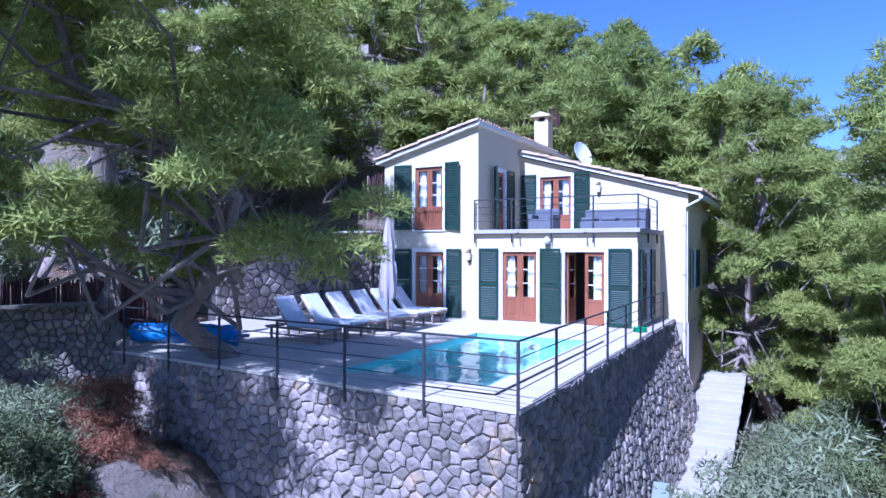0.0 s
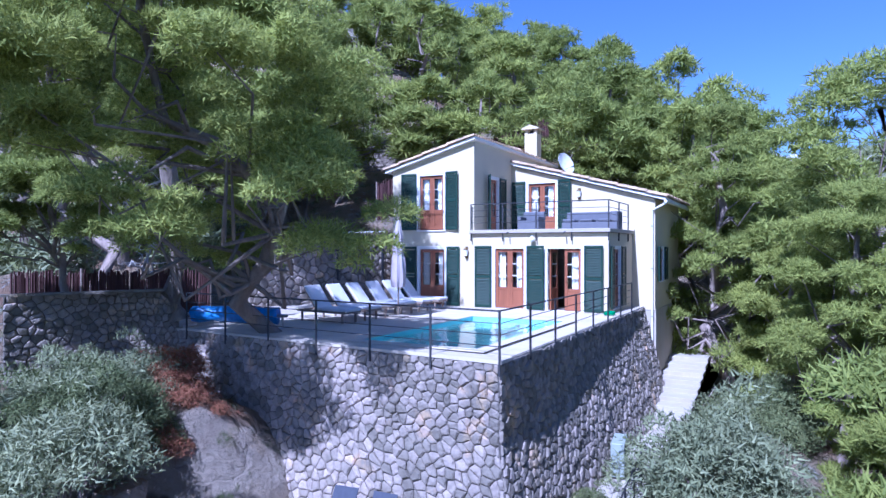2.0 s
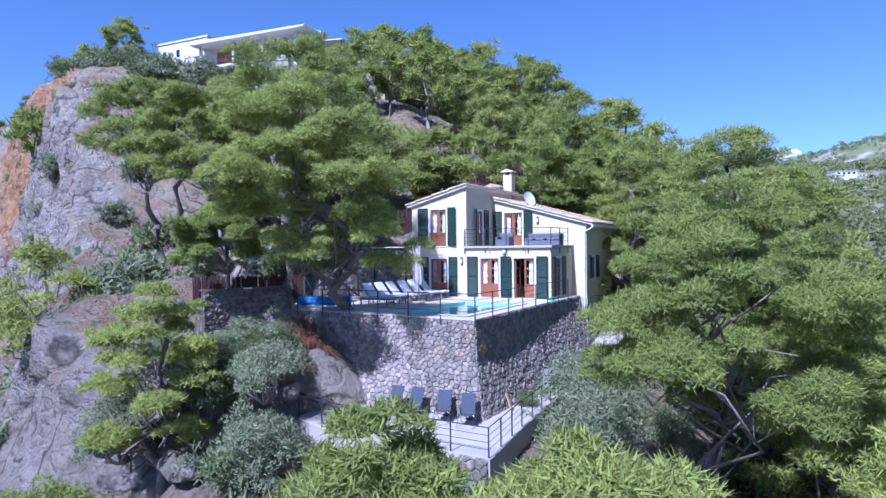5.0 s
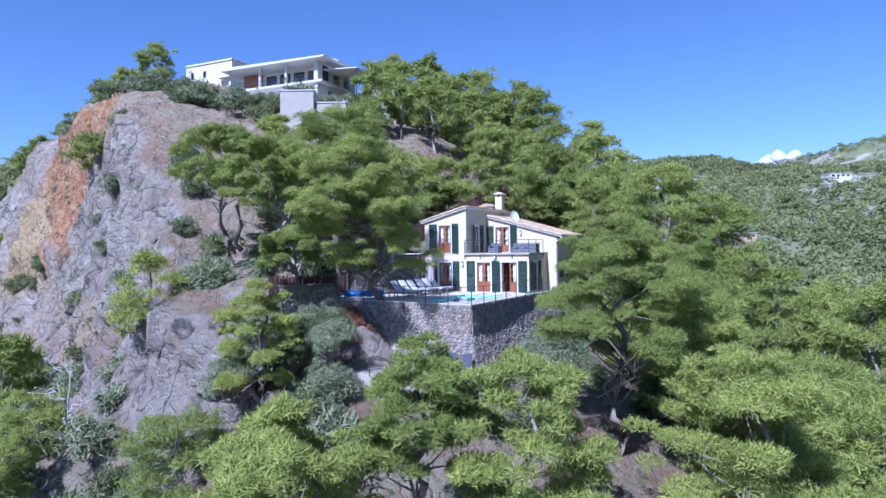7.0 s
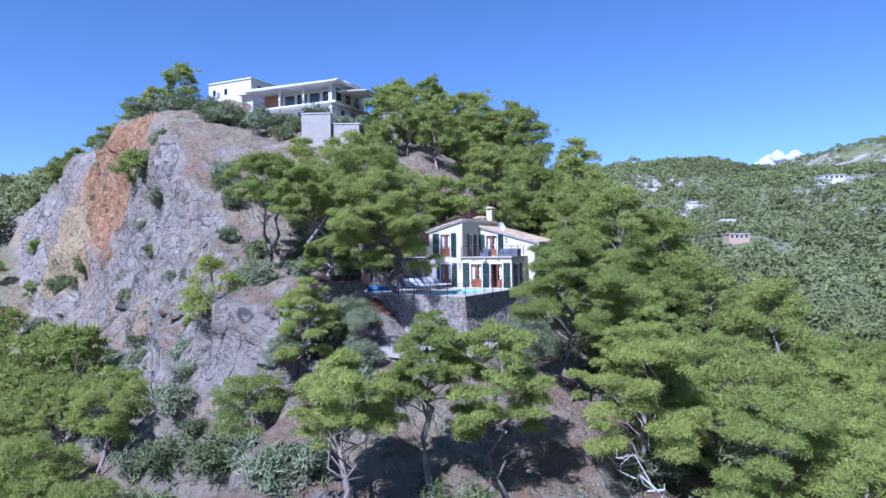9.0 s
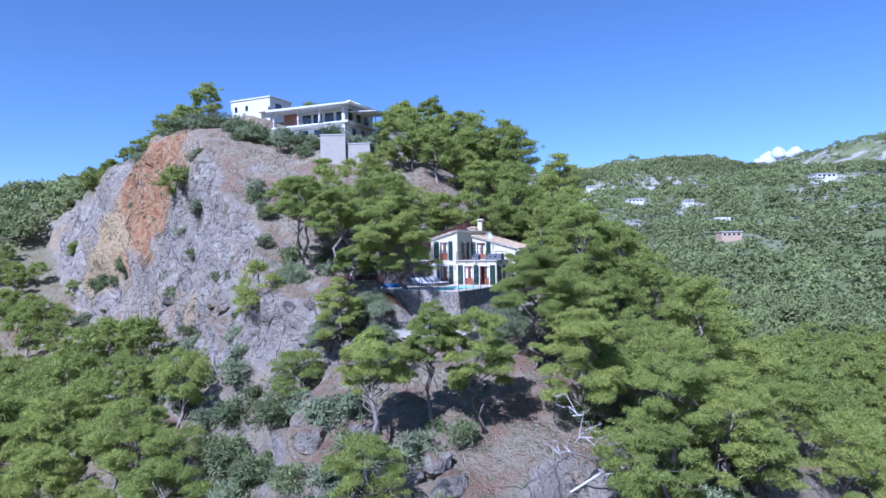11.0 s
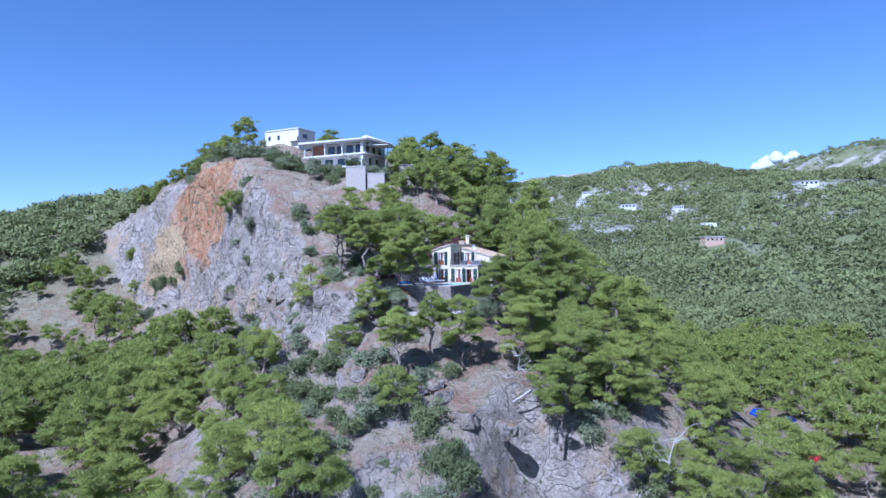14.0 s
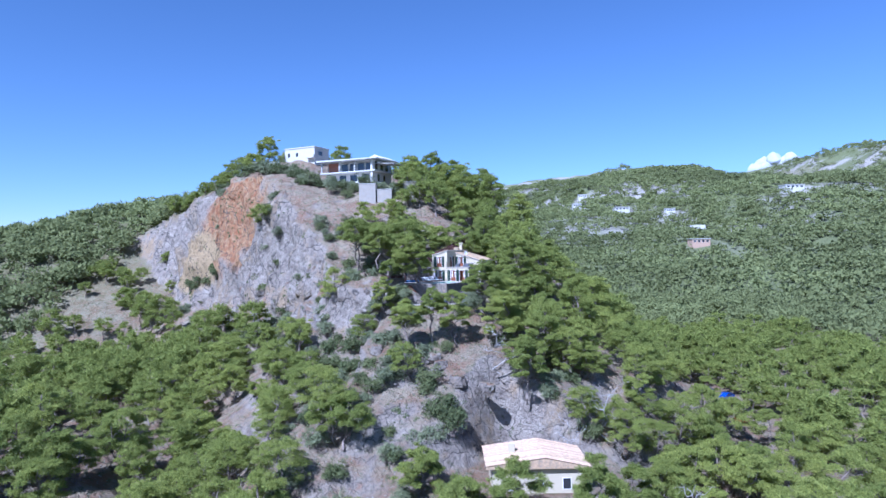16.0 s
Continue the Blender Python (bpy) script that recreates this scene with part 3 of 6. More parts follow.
part("floor", B((-8.68, FY + 0.33, 2.70, -5.75, 18.9, 2.84), (-5.4, WY + 0.33, 2.72, 0.05, 18.9, 2.84)), M_ROOM_SHADE, house)
part("inner_wall", B((-8.66, 13.9, -0.01, -0.8, 14.0, 2.69), (-8.66, 14.5, 2.85, -5.76, 14.6, 5.2), (-5.4, 16.6, 2.85, 0.06, 16.7, 4.0)), M_ROOM_SHADE, house)
part("base_wall", B((-0.45, WY + 0.02, -4.0, 0.43, 19.0, -0.153)), M_CONCRETE, house)


def roof(name, x_hi, z_hi, x_lo, z_lo, y0, y1, parent):
    """A single-pitch roof of barrel tiles that falls from x_hi to x_lo, on a pale verge board."""
    slope = (z_lo - z_hi) / (x_lo - x_hi)
    ln = math.hypot(x_lo - x_hi, z_lo - z_hi)
    deck = prism(bmesh.new(), [(x_hi, z_hi), (x_lo, z_lo), (x_lo, z_lo + 0.10), (x_hi, z_hi + 0.10)], "y", y0, y1)
    r = part("roof", deck, M_FRAME, parent)
    rows = int((y1 - y0) / 0.21)
    sgn = 1 if x_lo > x_hi else -1
    ang = math.atan2(z_lo - z_hi, abs(x_lo - x_hi))
    n = int(ln / 0.36)
    segs = 5
    v, f = [], []
    for k in range(n):                       # one course of half-round tiles, shared by all rows
        a, b = k * ln / n, (k + 1) * ln / n + 0.05
        lift = 0.02 * ((k * 7) % 3) / 2
        for end, rad, up in ((a, 0.088, 0.03), (b, 0.105, 0.045)):
            for j in range(segs + 1):
                t = math.pi * j / segs
                v.append((sgn * end, rad * math.cos(t), up + lift + rad * math.sin(t)))
        o = k * 2 * (segs + 1)
        for j in range(segs):
            f.append((o + j, o + j + 1, o + segs + 2 + j, o + segs + 1 + j))
    one = mesh_from(np.array(v)[:2 * (segs + 1)], np.array(f)[:segs], "roof_tile", M_TILE)
    rot = Matrix.Rotation(-ang if sgn > 0 else ang, 4, "Y")
    jv, jf = [], []
    for i in range(rows + 1):
        m = Matrix.Translation((x_hi, y0 + 0.02 + (y1 - y0 - 0.04) * i / rows, z_hi + 0.09)) @ rot
        for k in range(n):
            mk = m @ Matrix.Translation((sgn * k * ln / n, 0, 0.01 * ((k * 7 + i * 5) % 3)))
            if i < 10:
                t = new("roof_tile", one)
                t.parent = r
                t.matrix_local = mk
            else:
                o = len(jv)
                jv += [mk @ Vector(q) for q in v[:2 * (segs + 1)]]
                jf += [tuple(o + q for q in w) for w in f[:segs]]
    rest = new("roof_tiles", mesh_from(np.array(jv), np.array(jf), "roof_tiles", M_TILE))
    rest.parent = r
    tagged(rest, kind="stuff")
    return r


roof("roof", -5.30, 6.20, -9.25, 5.14, FY - 0.18, 19.4, house)
roof("roof", -5.40, 5.66, 0.80, 3.97, WY - 0.18, 19.4, house)


def shutter(parent, w, z0, z1, m):
    """A louvred leaf, hinged at its own origin, lying along +x with its face to -y."""
    leaf = part("shutter", B((0, -0.045, z0, 0.07, 0, z1), (w - 0.07, -0.045, z0, w, 0, z1), (0.072, -0.045, z1 - 0.09, w - 0.072, 0, z1),
                             (0.072, -0.045, z0, w - 0.072, 0, z0 + 0.10), (0.072, -0.045, (z0 + z1) / 2 - 0.05, w - 0.072, 0, (z0 + z1) / 2 + 0.05), bevel=0.005), M_GREEN, parent)
    leaf.matrix_local = m
    bm = bmesh.new()
    z = z0 + 0.13
    while z < z1 - 0.12:
        if abs(z - (z0 + z1) / 2) > 0.07:
            box(bm, 0.07, -0.006, -0.026, w - 0.07, 0.006, 0.026, m=pose(0, -0.022, z, -35, 0, 0))
        z += 0.055
    part("louvre", bm, M_GREEN, leaf)
    for zh in (z1 - 0.25, z0 + 0.21):
        part("hinge", B((0.0, -0.06, zh, 0.12, -0.047, zh + 0.04)), M_IRON, leaf)
    return leaf


def curtain_mesh(x0, x1, z0, z1, y):
    bm = bmesh.new()
    n = 14
    cols = []
    for i in range(n + 1):
        x = x0 + (x1 - x0) * i / n
        yy = y + 0.018 * math.sin(i * 2.1) + 0.008 * math.sin(i * 5)
        cols.append((bm.verts.new((x, yy, z0)), bm.verts.new((x, yy * 1.0, z1))))
    for p, q in zip(cols, cols[1:]):
        bm.faces.new((p[0], q[0], q[1], p[1]))
    r = bmesh.ops.extrude_face_region(bm, geom=bm.faces[:])
    bmesh.ops.translate(bm, verts=[g for g in r["geom"] if isinstance(g, bmesh.types.BMVert)], vec=(0, 0.006, 0))
    return bm


def door_leaf(parent, w, z0, z1, m, panel=0.75, curtain="left"):
    """A glazed wooden leaf with three panes over a solid panel, along +x from its hinge, face to -y."""
    st = 0.10
    mid = z0 + panel
    gaps = [mid + (z1 - 0.12 - mid) * k / 3 for k in range(4)]
    bars = [(0, -0.05, z0, st, 0, z1), (w - st, -0.05, z0, w, 0, z1), (st, -0.05, z1 - 0.12, w - st, 0, z1), (st, -0.05, z0, w - st, 0, z0 + 0.16), (st, -0.05, mid - 0.09, w - st, 0, mid)]
    leaf = part("door", B(*bars, bevel=0.004), M_DOOR, parent, "glazed reddish wooden door leaf")
    leaf.matrix_local = m
    part("panel", B((st, -0.035, z0 + 0.16, w - st, -0.012, mid - 0.09), (st + 0.06, -0.045, z0 + 0.22, w - st - 0.06, -0.036, mid - 0.15)), M_DOOR, leaf)
    for g in gaps[1:3]:
        part("glazing_bar", B((st, -0.048, g - 0.013, w - st, -0.004, g + 0.013)), M_FRAME, leaf, "pale glazing bar")
    for a, b in zip(gaps, gaps[1:]):
        g = part("pane", B((st, -0.03, a + 0.014, w - st, -0.024, b - 0.014)), M_GLASS, leaf)
        g.visible_shadow = False
    part("handle", B((w - 0.07, -0.09, z0 + 1.0, w - 0.045, -0.05, z0 + 1.02), (w - 0.15, -0.09, z0 + 1.0, w - 0.045, -0.075, z0 + 1.02)), M_BRASS, leaf)
    if curtain:
        part("curtain", curtain_mesh(0.06, w * 0.62, mid - 0.05, z1 - 0.1, 0.09), M_CURTAIN, leaf, "gathered white curtain")
    return leaf


def french_window(origin, turn, w, z0, z1, shutters, panel=0.75, open_leaf=False, juliet=False):
    """A pair of glazed leaves in a pale surround with its shutters. origin: the opening's left end, seen from outside."""
    ob = thing("french_window", "glazed wooden double door with dark green louvred shutters" + (" and guard rail" if juliet else ", one leaf open" if open_leaf else ""), "window",
               (origin[0], origin[1], 0), turn, "windows of the house", "structure")
    part("frame", B((0, 0.0, z0, 0.06, 0.14, z1), (w - 0.06, 0.0, z0, w, 0.14, z1), (0.06, 0.0, z1 - 0.06, w - 0.06, 0.14, z1), (-0.06, -0.012, z0, 0.0, 0.02, z1 + 0.06),
                    (w, -0.012, z0, w + 0.06, 0.02, z1 + 0.06), (0, -0.012, z1, w, 0.02, z1 + 0.06)), M_FRAME, ob)
    part("sill", B((-0.05, -0.05, z0 - 0.04, w + 0.05, 0.2, z0 + 0.005), bevel=0.006), M_FRAME, ob)
    lw = (w - 0.13) / 2
    door_leaf(ob, lw, z0 + 0.02, z1 - 0.065, pose(0.063, 0.12, 0) if not open_leaf else pose(0.09, 0.14, 0, 0, 0, 84), panel)
    door_leaf(ob, lw, z0 + 0.02, z1 - 0.065, Matrix.Translation((w - 0.063, 0.12, 0)) @ Matrix.Diagonal((-1, 1, 1, 1)), panel)
    for side, sw, ang in shutters:
        if side == "l":
            shutter(ob, sw, z0 + 0.02, z1 + 0.04, Matrix.Translation((-0.065, -0.02, 0)) @ Matrix.Diagonal((-1, 1, 1, 1)) @ pose(0, 0, 0, 0, 0, -ang))
        else:
            shutter(ob, sw, z0 + 0.02, z1 + 0.04, pose(w + 0.065, -0.02, 0, 0, 0, -ang))
    if juliet:
        rail = part("guard_rail", B((0.0, -0.07, z0 + 0.74, w, -0.04, z0 + 0.78)), M_DOOR, ob, "reddish wooden guard rail with close bars")
        part("bottom_rail", B((0.0, -0.07, z0 + 0.05, w, -0.04, z0 + 0.08)), M_DOOR, rail)
        k = 0.04
        while k < w:
            part("guard_bar", B((k - 0.014, -0.062, z0 + 0.08, k + 0.014, -0.048, z0 + 0.74)), M_DOOR, rail)
            k += 0.075
    return ob


french_window((-7.83, FY), 0, 1.21, 0.0, 2.2, [("l", 0.68, 3), ("r", 0.55, 3)])
french_window((-7.83, FY), 0, 1.16, 2.86, 5.03, [("l", 0.66, 4), ("r", 0.55, 7)], juliet=True)
french_window((-4.64, FY), 0, 1.24, 0.0, 2.22, [("l", 0.66, 2), ("r", 0.68, 8)])
french_window((-2.64, FY), 0, 1.31, 0.0, 2.22, [("r", 0.66, 4)], open_leaf=True)
french_window((-4.72, WY), 0, 1.28, 2.86, 4.9, [("l", 0.58, 2), ("r", 0.56, 10)], panel=0.6)
french_window((-5.42, 11.3), 90, 1.0, 2.86, 4.95, [("l", 0.45, 35), ("r", 0.55, 4)], panel=0.6)
french_window((-0.45, 10.75), 90, 1.0, 0.1, 2.2, [("l", 0.45, 3), ("r", 0.5, 3)])
french_window((0.40, 14.6), 90, 0.9, 0.9, 2.2, [("l", 0.45, 3), ("r", 0.5, 3)], panel=0.3)

# balcony: slab, fascia, railing
part("balcony_slab", B((-5.56, FY - 0.14, 2.715, -0.36, WY - 0.005, 2.845), bevel=0.012), M_CONCRETE, house)


def railing(pts, z, height, spacing, name, label, rails=(0.0, 0.24, 0.46, 0.68), drop=0.15, post=0.022, posts_at=None, rail_r=0.012):
    """Flat iron posts with a top bar and thin lower bars along a line of corners. pts: (x, y); z: height of the foot, one or one per corner."""
    zs = z if isinstance(z, (list, tuple)) else [z] * len(pts)
    ob = thing(name, label, "railing", (pts[0][0], pts[0][1], zs[0]))
    o = Vector((pts[0][0], pts[0][1], zs[0]))
    first = True
    for (a, za), (b, zb) in zip(zip(pts, zs), list(zip(pts, zs))[1:]):
        A, C = Vector((*a, za)) - o, Vector((*b, zb)) - o
        n = max(1, round((C - A).length / spacing))
        for i in range(0 if first else 1, n + 1):
            p = A.lerp(C, i / n)
            part("post", B((p.x - post, p.y - post * 0.6, p.z - drop, p.x + post, p.y + post * 0.6, p.z + height)), M_IRON, ob)
        first = False
        for k in rails:
            h = height - k
            rad = rail_r * (1.5 if k == 0 else 0.75)
            part("rail", tube(bmesh.new(), A + Vector((0, 0, h - 0.012)), C + Vector((0, 0, h - 0.012)), rad, seg=6), M_IRON, ob)
    return ob


railing([(-5.50, FY - 0.10), (-0.42, FY - 0.10), (-0.42, 12.85)], 2.85, 0.95, 1.3, "balcony_railing", "dark iron railing round the balcony over the ground floor", drop=0.42)
for x in (-4.0, -1.9):                      # short spouts under the slab
    part("spout", tube(bmesh.new(), (x, FY - 0.32, 2.70), (x, FY - 0.1, 2.74), 0.025), M_IRON, house)


def lantern(at, turn):
    ob = thing("wall_lantern", "bronze and frosted glass wall lantern on the house front", "lantern", at, turn, "wall lanterns")
    part("backplate", B((-0.06, -0.02, -0.22, 0.06, 0, 0.22), bevel=0.01), M_BRASS, ob)
    part("glass", tube(bmesh.new(), (0, -0.10, -0.13), (0, -0.10, 0.10), 0.065, 0.085, 10), M_LAMP, ob)
    part("cap", tube(bmesh.new(), (0, -0.10, 0.10), (0, -0.10, 0.19), 0.10, 0.02, 10), M_BRASS, ob)
    part("finial", tube(bmesh.new(), (0, -0.10, -0.20), (0, -0.10, -0.132), 0.015, 0.06, 8), M_BRASS, ob)


lantern((-5.72, FY, 2.02), 0)
lantern((-2.50, WY, 4.35), 0)
globe = thing("globe_lamp", "white globe lamp below the balcony edge", "lamp", (-3.1, FY, 2.50))
part("bracket", B((-0.04, -0.14, 0.08, 0.04, 0, 0.12), bevel=0.005), M_FRAME, globe)
bm = bmesh.new()
bmesh.ops.create_uvsphere(bm, u_segments=12, v_segments=8, radius=0.10, matrix=Matrix.Translation((0, -0.12, -0.01)))
part("globe", bm, M_LAMP, globe, smooth=True)

# chimney stacks
ch = thing("chimney", "cream plastered chimney with a small tiled cap", "chimney", (-5.72, 17.0, 5.75))
part("shaft", B((-0.30, -0.30, -0.1, 0.30, 0.30, 1.75), bevel=0.01), M_PLASTER, ch)
part("cap_post", B(*[(sx * 0.22 - 0.07, sy * 0.22 - 0.07, 1.75, sx * 0.22 + 0.07, sy * 0.22 + 0.07, 1.95) for sx in (-1, 1) for sy in (-1, 1)]), M_PLASTER, ch)
part("flue", B((-0.12, -0.12, 1.74, 0.12, 0.12, 1.93)), M_IRON, ch)
part("cap", prism(bmesh.new(), [(-0.42, 1.95), (0.42, 1.95), (0.42, 2.0), (0.0, 2.16), (-0.42, 2.0)], "y", -0.42, 0.42), M_PLASTER, ch)
ch2 = thing("roof_lantern", "low cream plastered roof turret with tiled top", "chimney", (-6.6, 16.8, 5.85))
part("body", B((-0.55, -0.5, -0.3, 0.45, 0.5, 0.85), bevel=0.01), M_PLASTER, ch2)
part("cap", prism(bmesh.new(), [(-0.72, 0.85), (0.6, 0.85), (0.6, 0.90), (-0.05, 1.12), (-0.72, 0.90)], "y", -0.62, 0.62), M_TILE, ch2)
dish = thing("satellite_dish", "pale grey satellite dish on the wing roof", "dish", (-3.35, 14.4, 5.1))
part("mast", tube(bmesh.new(), (0, 0, -0.05), (0, 0, 0.6), 0.025), M_STEEL, dish)
bm = bmesh.new()
rings = []
for k in range(5):
    r, h = 0.42 * k / 4, 0.13 * (k / 4) ** 2
    rings.append([bm.verts.new((r * math.cos(j * math.tau / 16), -h, r * 1.12 * math.sin(j * math.tau / 16))) for j in range(16)] if k else [bm.verts.new((0, 0, 0))])
for j in range(16):
    bm.faces.new((rings[0][0], rings[1][j], rings[1][(j + 1) % 16]))
    for k in range(1, 4):
        bm.faces.new((rings[k][j], rings[k + 1][j], rings[k + 1][(j + 1) % 16], rings[k][(j + 1) % 16]))
r = bmesh.ops.extrude_face_region(bm, geom=bm.faces[:])
bmesh.ops.translate(bm, verts=[g for g in r["geom"] if isinstance(g, bmesh.types.BMVert)], vec=(0, 0.02, 0))
bowl = part("bowl", bm, M_DISH, dish)
bowl.matrix_local = pose(0, -0.06, 0.55, -22, 0, 65)
part("arm", tube(bmesh.new(), (0, -0.05, 0.35), (0.42, -0.28, 0.40), 0.012), M_STEEL, dish)
part("receiver", B((0.38, -0.33, 0.37, 0.47, -0.24, 0.45), bevel=0.01), M_STEEL, dish)

# gutter and downpipe at the wing's corner
gut = thing("downpipe", "white gutter and downpipe at the wing corner", "downpipe", (0.40, WY, 0))
part("gutter", tube(bmesh.new(), (0.42, -0.25, 3.92), (0.42, 5.4, 3.92), 0.065), M_PIPE, gut)
part("elbow", tube(bmesh.new(), (0.42, -0.16, 3.86), (-0.09, -0.07, 3.60), 0.042), M_PIPE, gut)
part("pipe", tube(bmesh.new(), (-0.09, -0.07, 3.62), (-0.09, -0.07, -3.0), 0.042), M_PIPE, gut)
for z in (3.0, 1.4, -0.4, -2.0):
    part("clip", B((-0.14, -0.12, z, -0.04, 0.0, z + 0.03)), M_STEEL, gut)

# ---- terrace, pool and walls ----
EDGE = [(0.0, 0.0), (0.0, WY), (-0.44, WY), (-0.44, FY), (-9.0, FY), (-9.0, 13.0), (-12.6, 13.0), (-12.6, 3.0), (-9.9, 0.63)]
POOL = (-4.0, 1.0, -0.95, 7.0)
terrace = thing("terrace", "pale paved pool terrace behind the stone retaining wall", "terrace", kind="structure")
x0, y0, x1, y1 = POOL
fr = lambda x: -0.0636 * x
rects = [[(x1, 0.0 + fr(x1)), (0, 0), (0, FY), (x1, FY)], [(x0, fr(x0)), (x1, fr(x1)), (x1, y0), (x0, y0)], [(x0, y1), (x1, y1), (x1, FY), (x0, FY)],
         [(-9.9, 0.63), (x0, fr(x0)), (x0, FY), (-9.9, FY)], [(-12.6, 3.0), (-9.9, 0.63), (-9.9, 13), (-12.6, 13)], [(-0.44, FY), (0, FY), (0, WY), (-0.44, WY)]]
for q in rects:
    part("paving_bed", prism(bmesh.new(), q, "z", -0.3, -0.024), M_CONCRETE, terrace)
# paving: slabs with open joints, longer boards of stone along the outer edges
slab = bpy.data.meshes.new("paving_slab")
bm = bmesh.new()
box(bm, 0.004, 0.004, -0.022, 0.596, 0.596, 0.0, bevel=0.004)
bm.to_mesh(slab)
bm.free()
slab.materials.append(M_DECK)
gx = -9.6
while gx < -0.05:
    gy = 0.62
    while gy < FY - 0.05:
        ex, ey = gx + 0.6, gy + 0.6
        wx, wy = min(ex, -0.02) - gx, min(ey, FY - 0.06) - gy
        ix, iy = (gx < x1 and ex > x0), (gy < y1 and ey > y0)
        if not (ix and iy) and gy > fr(gx):
            t = new("paving_slab", slab)
            t.parent = terrace
            t.location = (gx, gy, 0.0)
            t.scale = (wx / 0.6, wy / 0.6, 1)
        gy += 0.6
    gx += 0.6
for k in range(5):                          # narrow edging boards along the front and the open side
    part("edging", prism(bmesh.new(), [(-9.6, fr(-9.6) + k * 0.12 - 0.05), (0.05, k * 0.12 - 0.05), (0.05, k * 0.12 + 0.06), (-9.6, fr(-9.6) + k * 0.12 + 0.06)], "z", -0.05, 0.003), M_DECK, terrace)

pool = thing("swimming_pool", "rectangular blue swimming pool full of clear water", "pool")
part("basin", B((x0, y0, -1.5, x1, y1, -1.4), (x0 - 0.1, y0, -1.5, x0 + 0.012, y1, 0.002), (x1 - 0.012, y0, -1.5, x1 + 0.1, y1, 0.002), (x0 - 0.1, y0 - 0.1, -1.5, x1 + 0.1, y0 + 0.012, 0.002),
                (x0 - 0.1, y1 - 0.012, -1.5, x1 + 0.1, y1 + 0.1, 0.002)), M_POOL, pool)
part("coping", B((x0 - 0.28, y0 - 0.28, 0.004, x0 + 0.03, y1 + 0.28, 0.03), (x1 - 0.03, y0 - 0.28, 0.004, x1 + 0.28, y1 + 0.28, 0.03), (x0 + 0.03, y0 - 0.28, 0.004, x1 - 0.03, y0 + 0.03, 0.03),
                 (x0 + 0.03, y1 - 0.03, 0.004, x1 - 0.03, y1 + 0.28, 0.03), bevel=0.01), M_DECK, pool)
for k in range(3):
    part("step", B((x0 + 0.001, y1 - 0.35 * (3 - k) , -1.4, x0 + 1.6, y1 - 0.001, -1.3 + 0.35 * k), bevel=0.01), M_POOL, pool)
bm = bmesh.new()
bm.faces.new([bm.verts.new(p) for p in ((x0, y0, -0.06), (x1, y0, -0.06), (x1, y1, -0.06), (x0, y1, -0.06))])
wt = part("water", bm, M_WATER, pool)
wt.visible_shadow = False

railing([(-9.4, 0.55), (0.02, -0.05), (0.02, 11.4)], 0.0, 0.98, 1.62, "terrace_railing", "dark iron railing along the terrace edge", drop=0.28)


# ---- rubble walls ----
def cells(w, h, sx, sy, rng):
    """Uneven stone outlines filling a w by h face: Voronoi cells of a jittered, brick-offset grid."""
    nx, ny = max(2, round(w / sx)), max(2, round(h / sy))
    pts = {}
    for j in range(-1, ny + 1):
        for i in range(-1, nx + 2):
            pts[i, j] = ((i + 0.5 + 0.5 * (j % 2) - 0.25 + rng.uniform(-0.45, 0.45)) * w / nx, (j + 0.5 + rng.uniform(-0.42, 0.42)) * h / ny)
    out = []
    for (i, j), p in pts.items():
        poly = [(0, 0), (w, 0), (w, h), (0, h)]
        poly = [(max(p[0] - 1.5 * sx * 2, 0), max(p[1] - 3 * sy, 0)), (min(p[0] + 3 * sx, w), max(p[1] - 3 * sy, 0)), (min(p[0] + 3 * sx, w), min(p[1] + 3 * sy, h)), (max(p[0] - 3 * sx, 0), min(p[1] + 3 * sy, h))]
        for di in range(-2, 3):
            for dj in range(-2, 3):
                q = pts.get((i + di, j + dj))
                if not q or q == p or len(poly) < 3:
                    continue
                mx, my, dx, dy = (p[0] + q[0]) / 2, (p[1] + q[1]) / 2, q[0] - p[0], q[1] - p[1]
                new_poly = []
                for a, b in zip(poly, poly[1:] + poly[:1]):
                    fa, fb = (a[0] - mx) * dx + (a[1] - my) * dy, (b[0] - mx) * dx + (b[1] - my) * dy
                    if fa <= 0:
                        new_poly.append(a)
                    if (fa < 0) != (fb < 0) and abs(fa - fb) > 1e-9:
                        k = fa / (fa - fb)
                        new_poly.append((a[0] + (b[0] - a[0]) * k, a[1] + (b[1] - a[1]) * k))
                poly = new_poly
        if len(poly) >= 3:
            area = abs(sum(a[0] * b[1] - b[0] * a[1] for a, b in zip(poly, poly[1:] + poly[:1]))) / 2
            if area > 0.15 * sx * sy:
                out.append(poly)
    return out


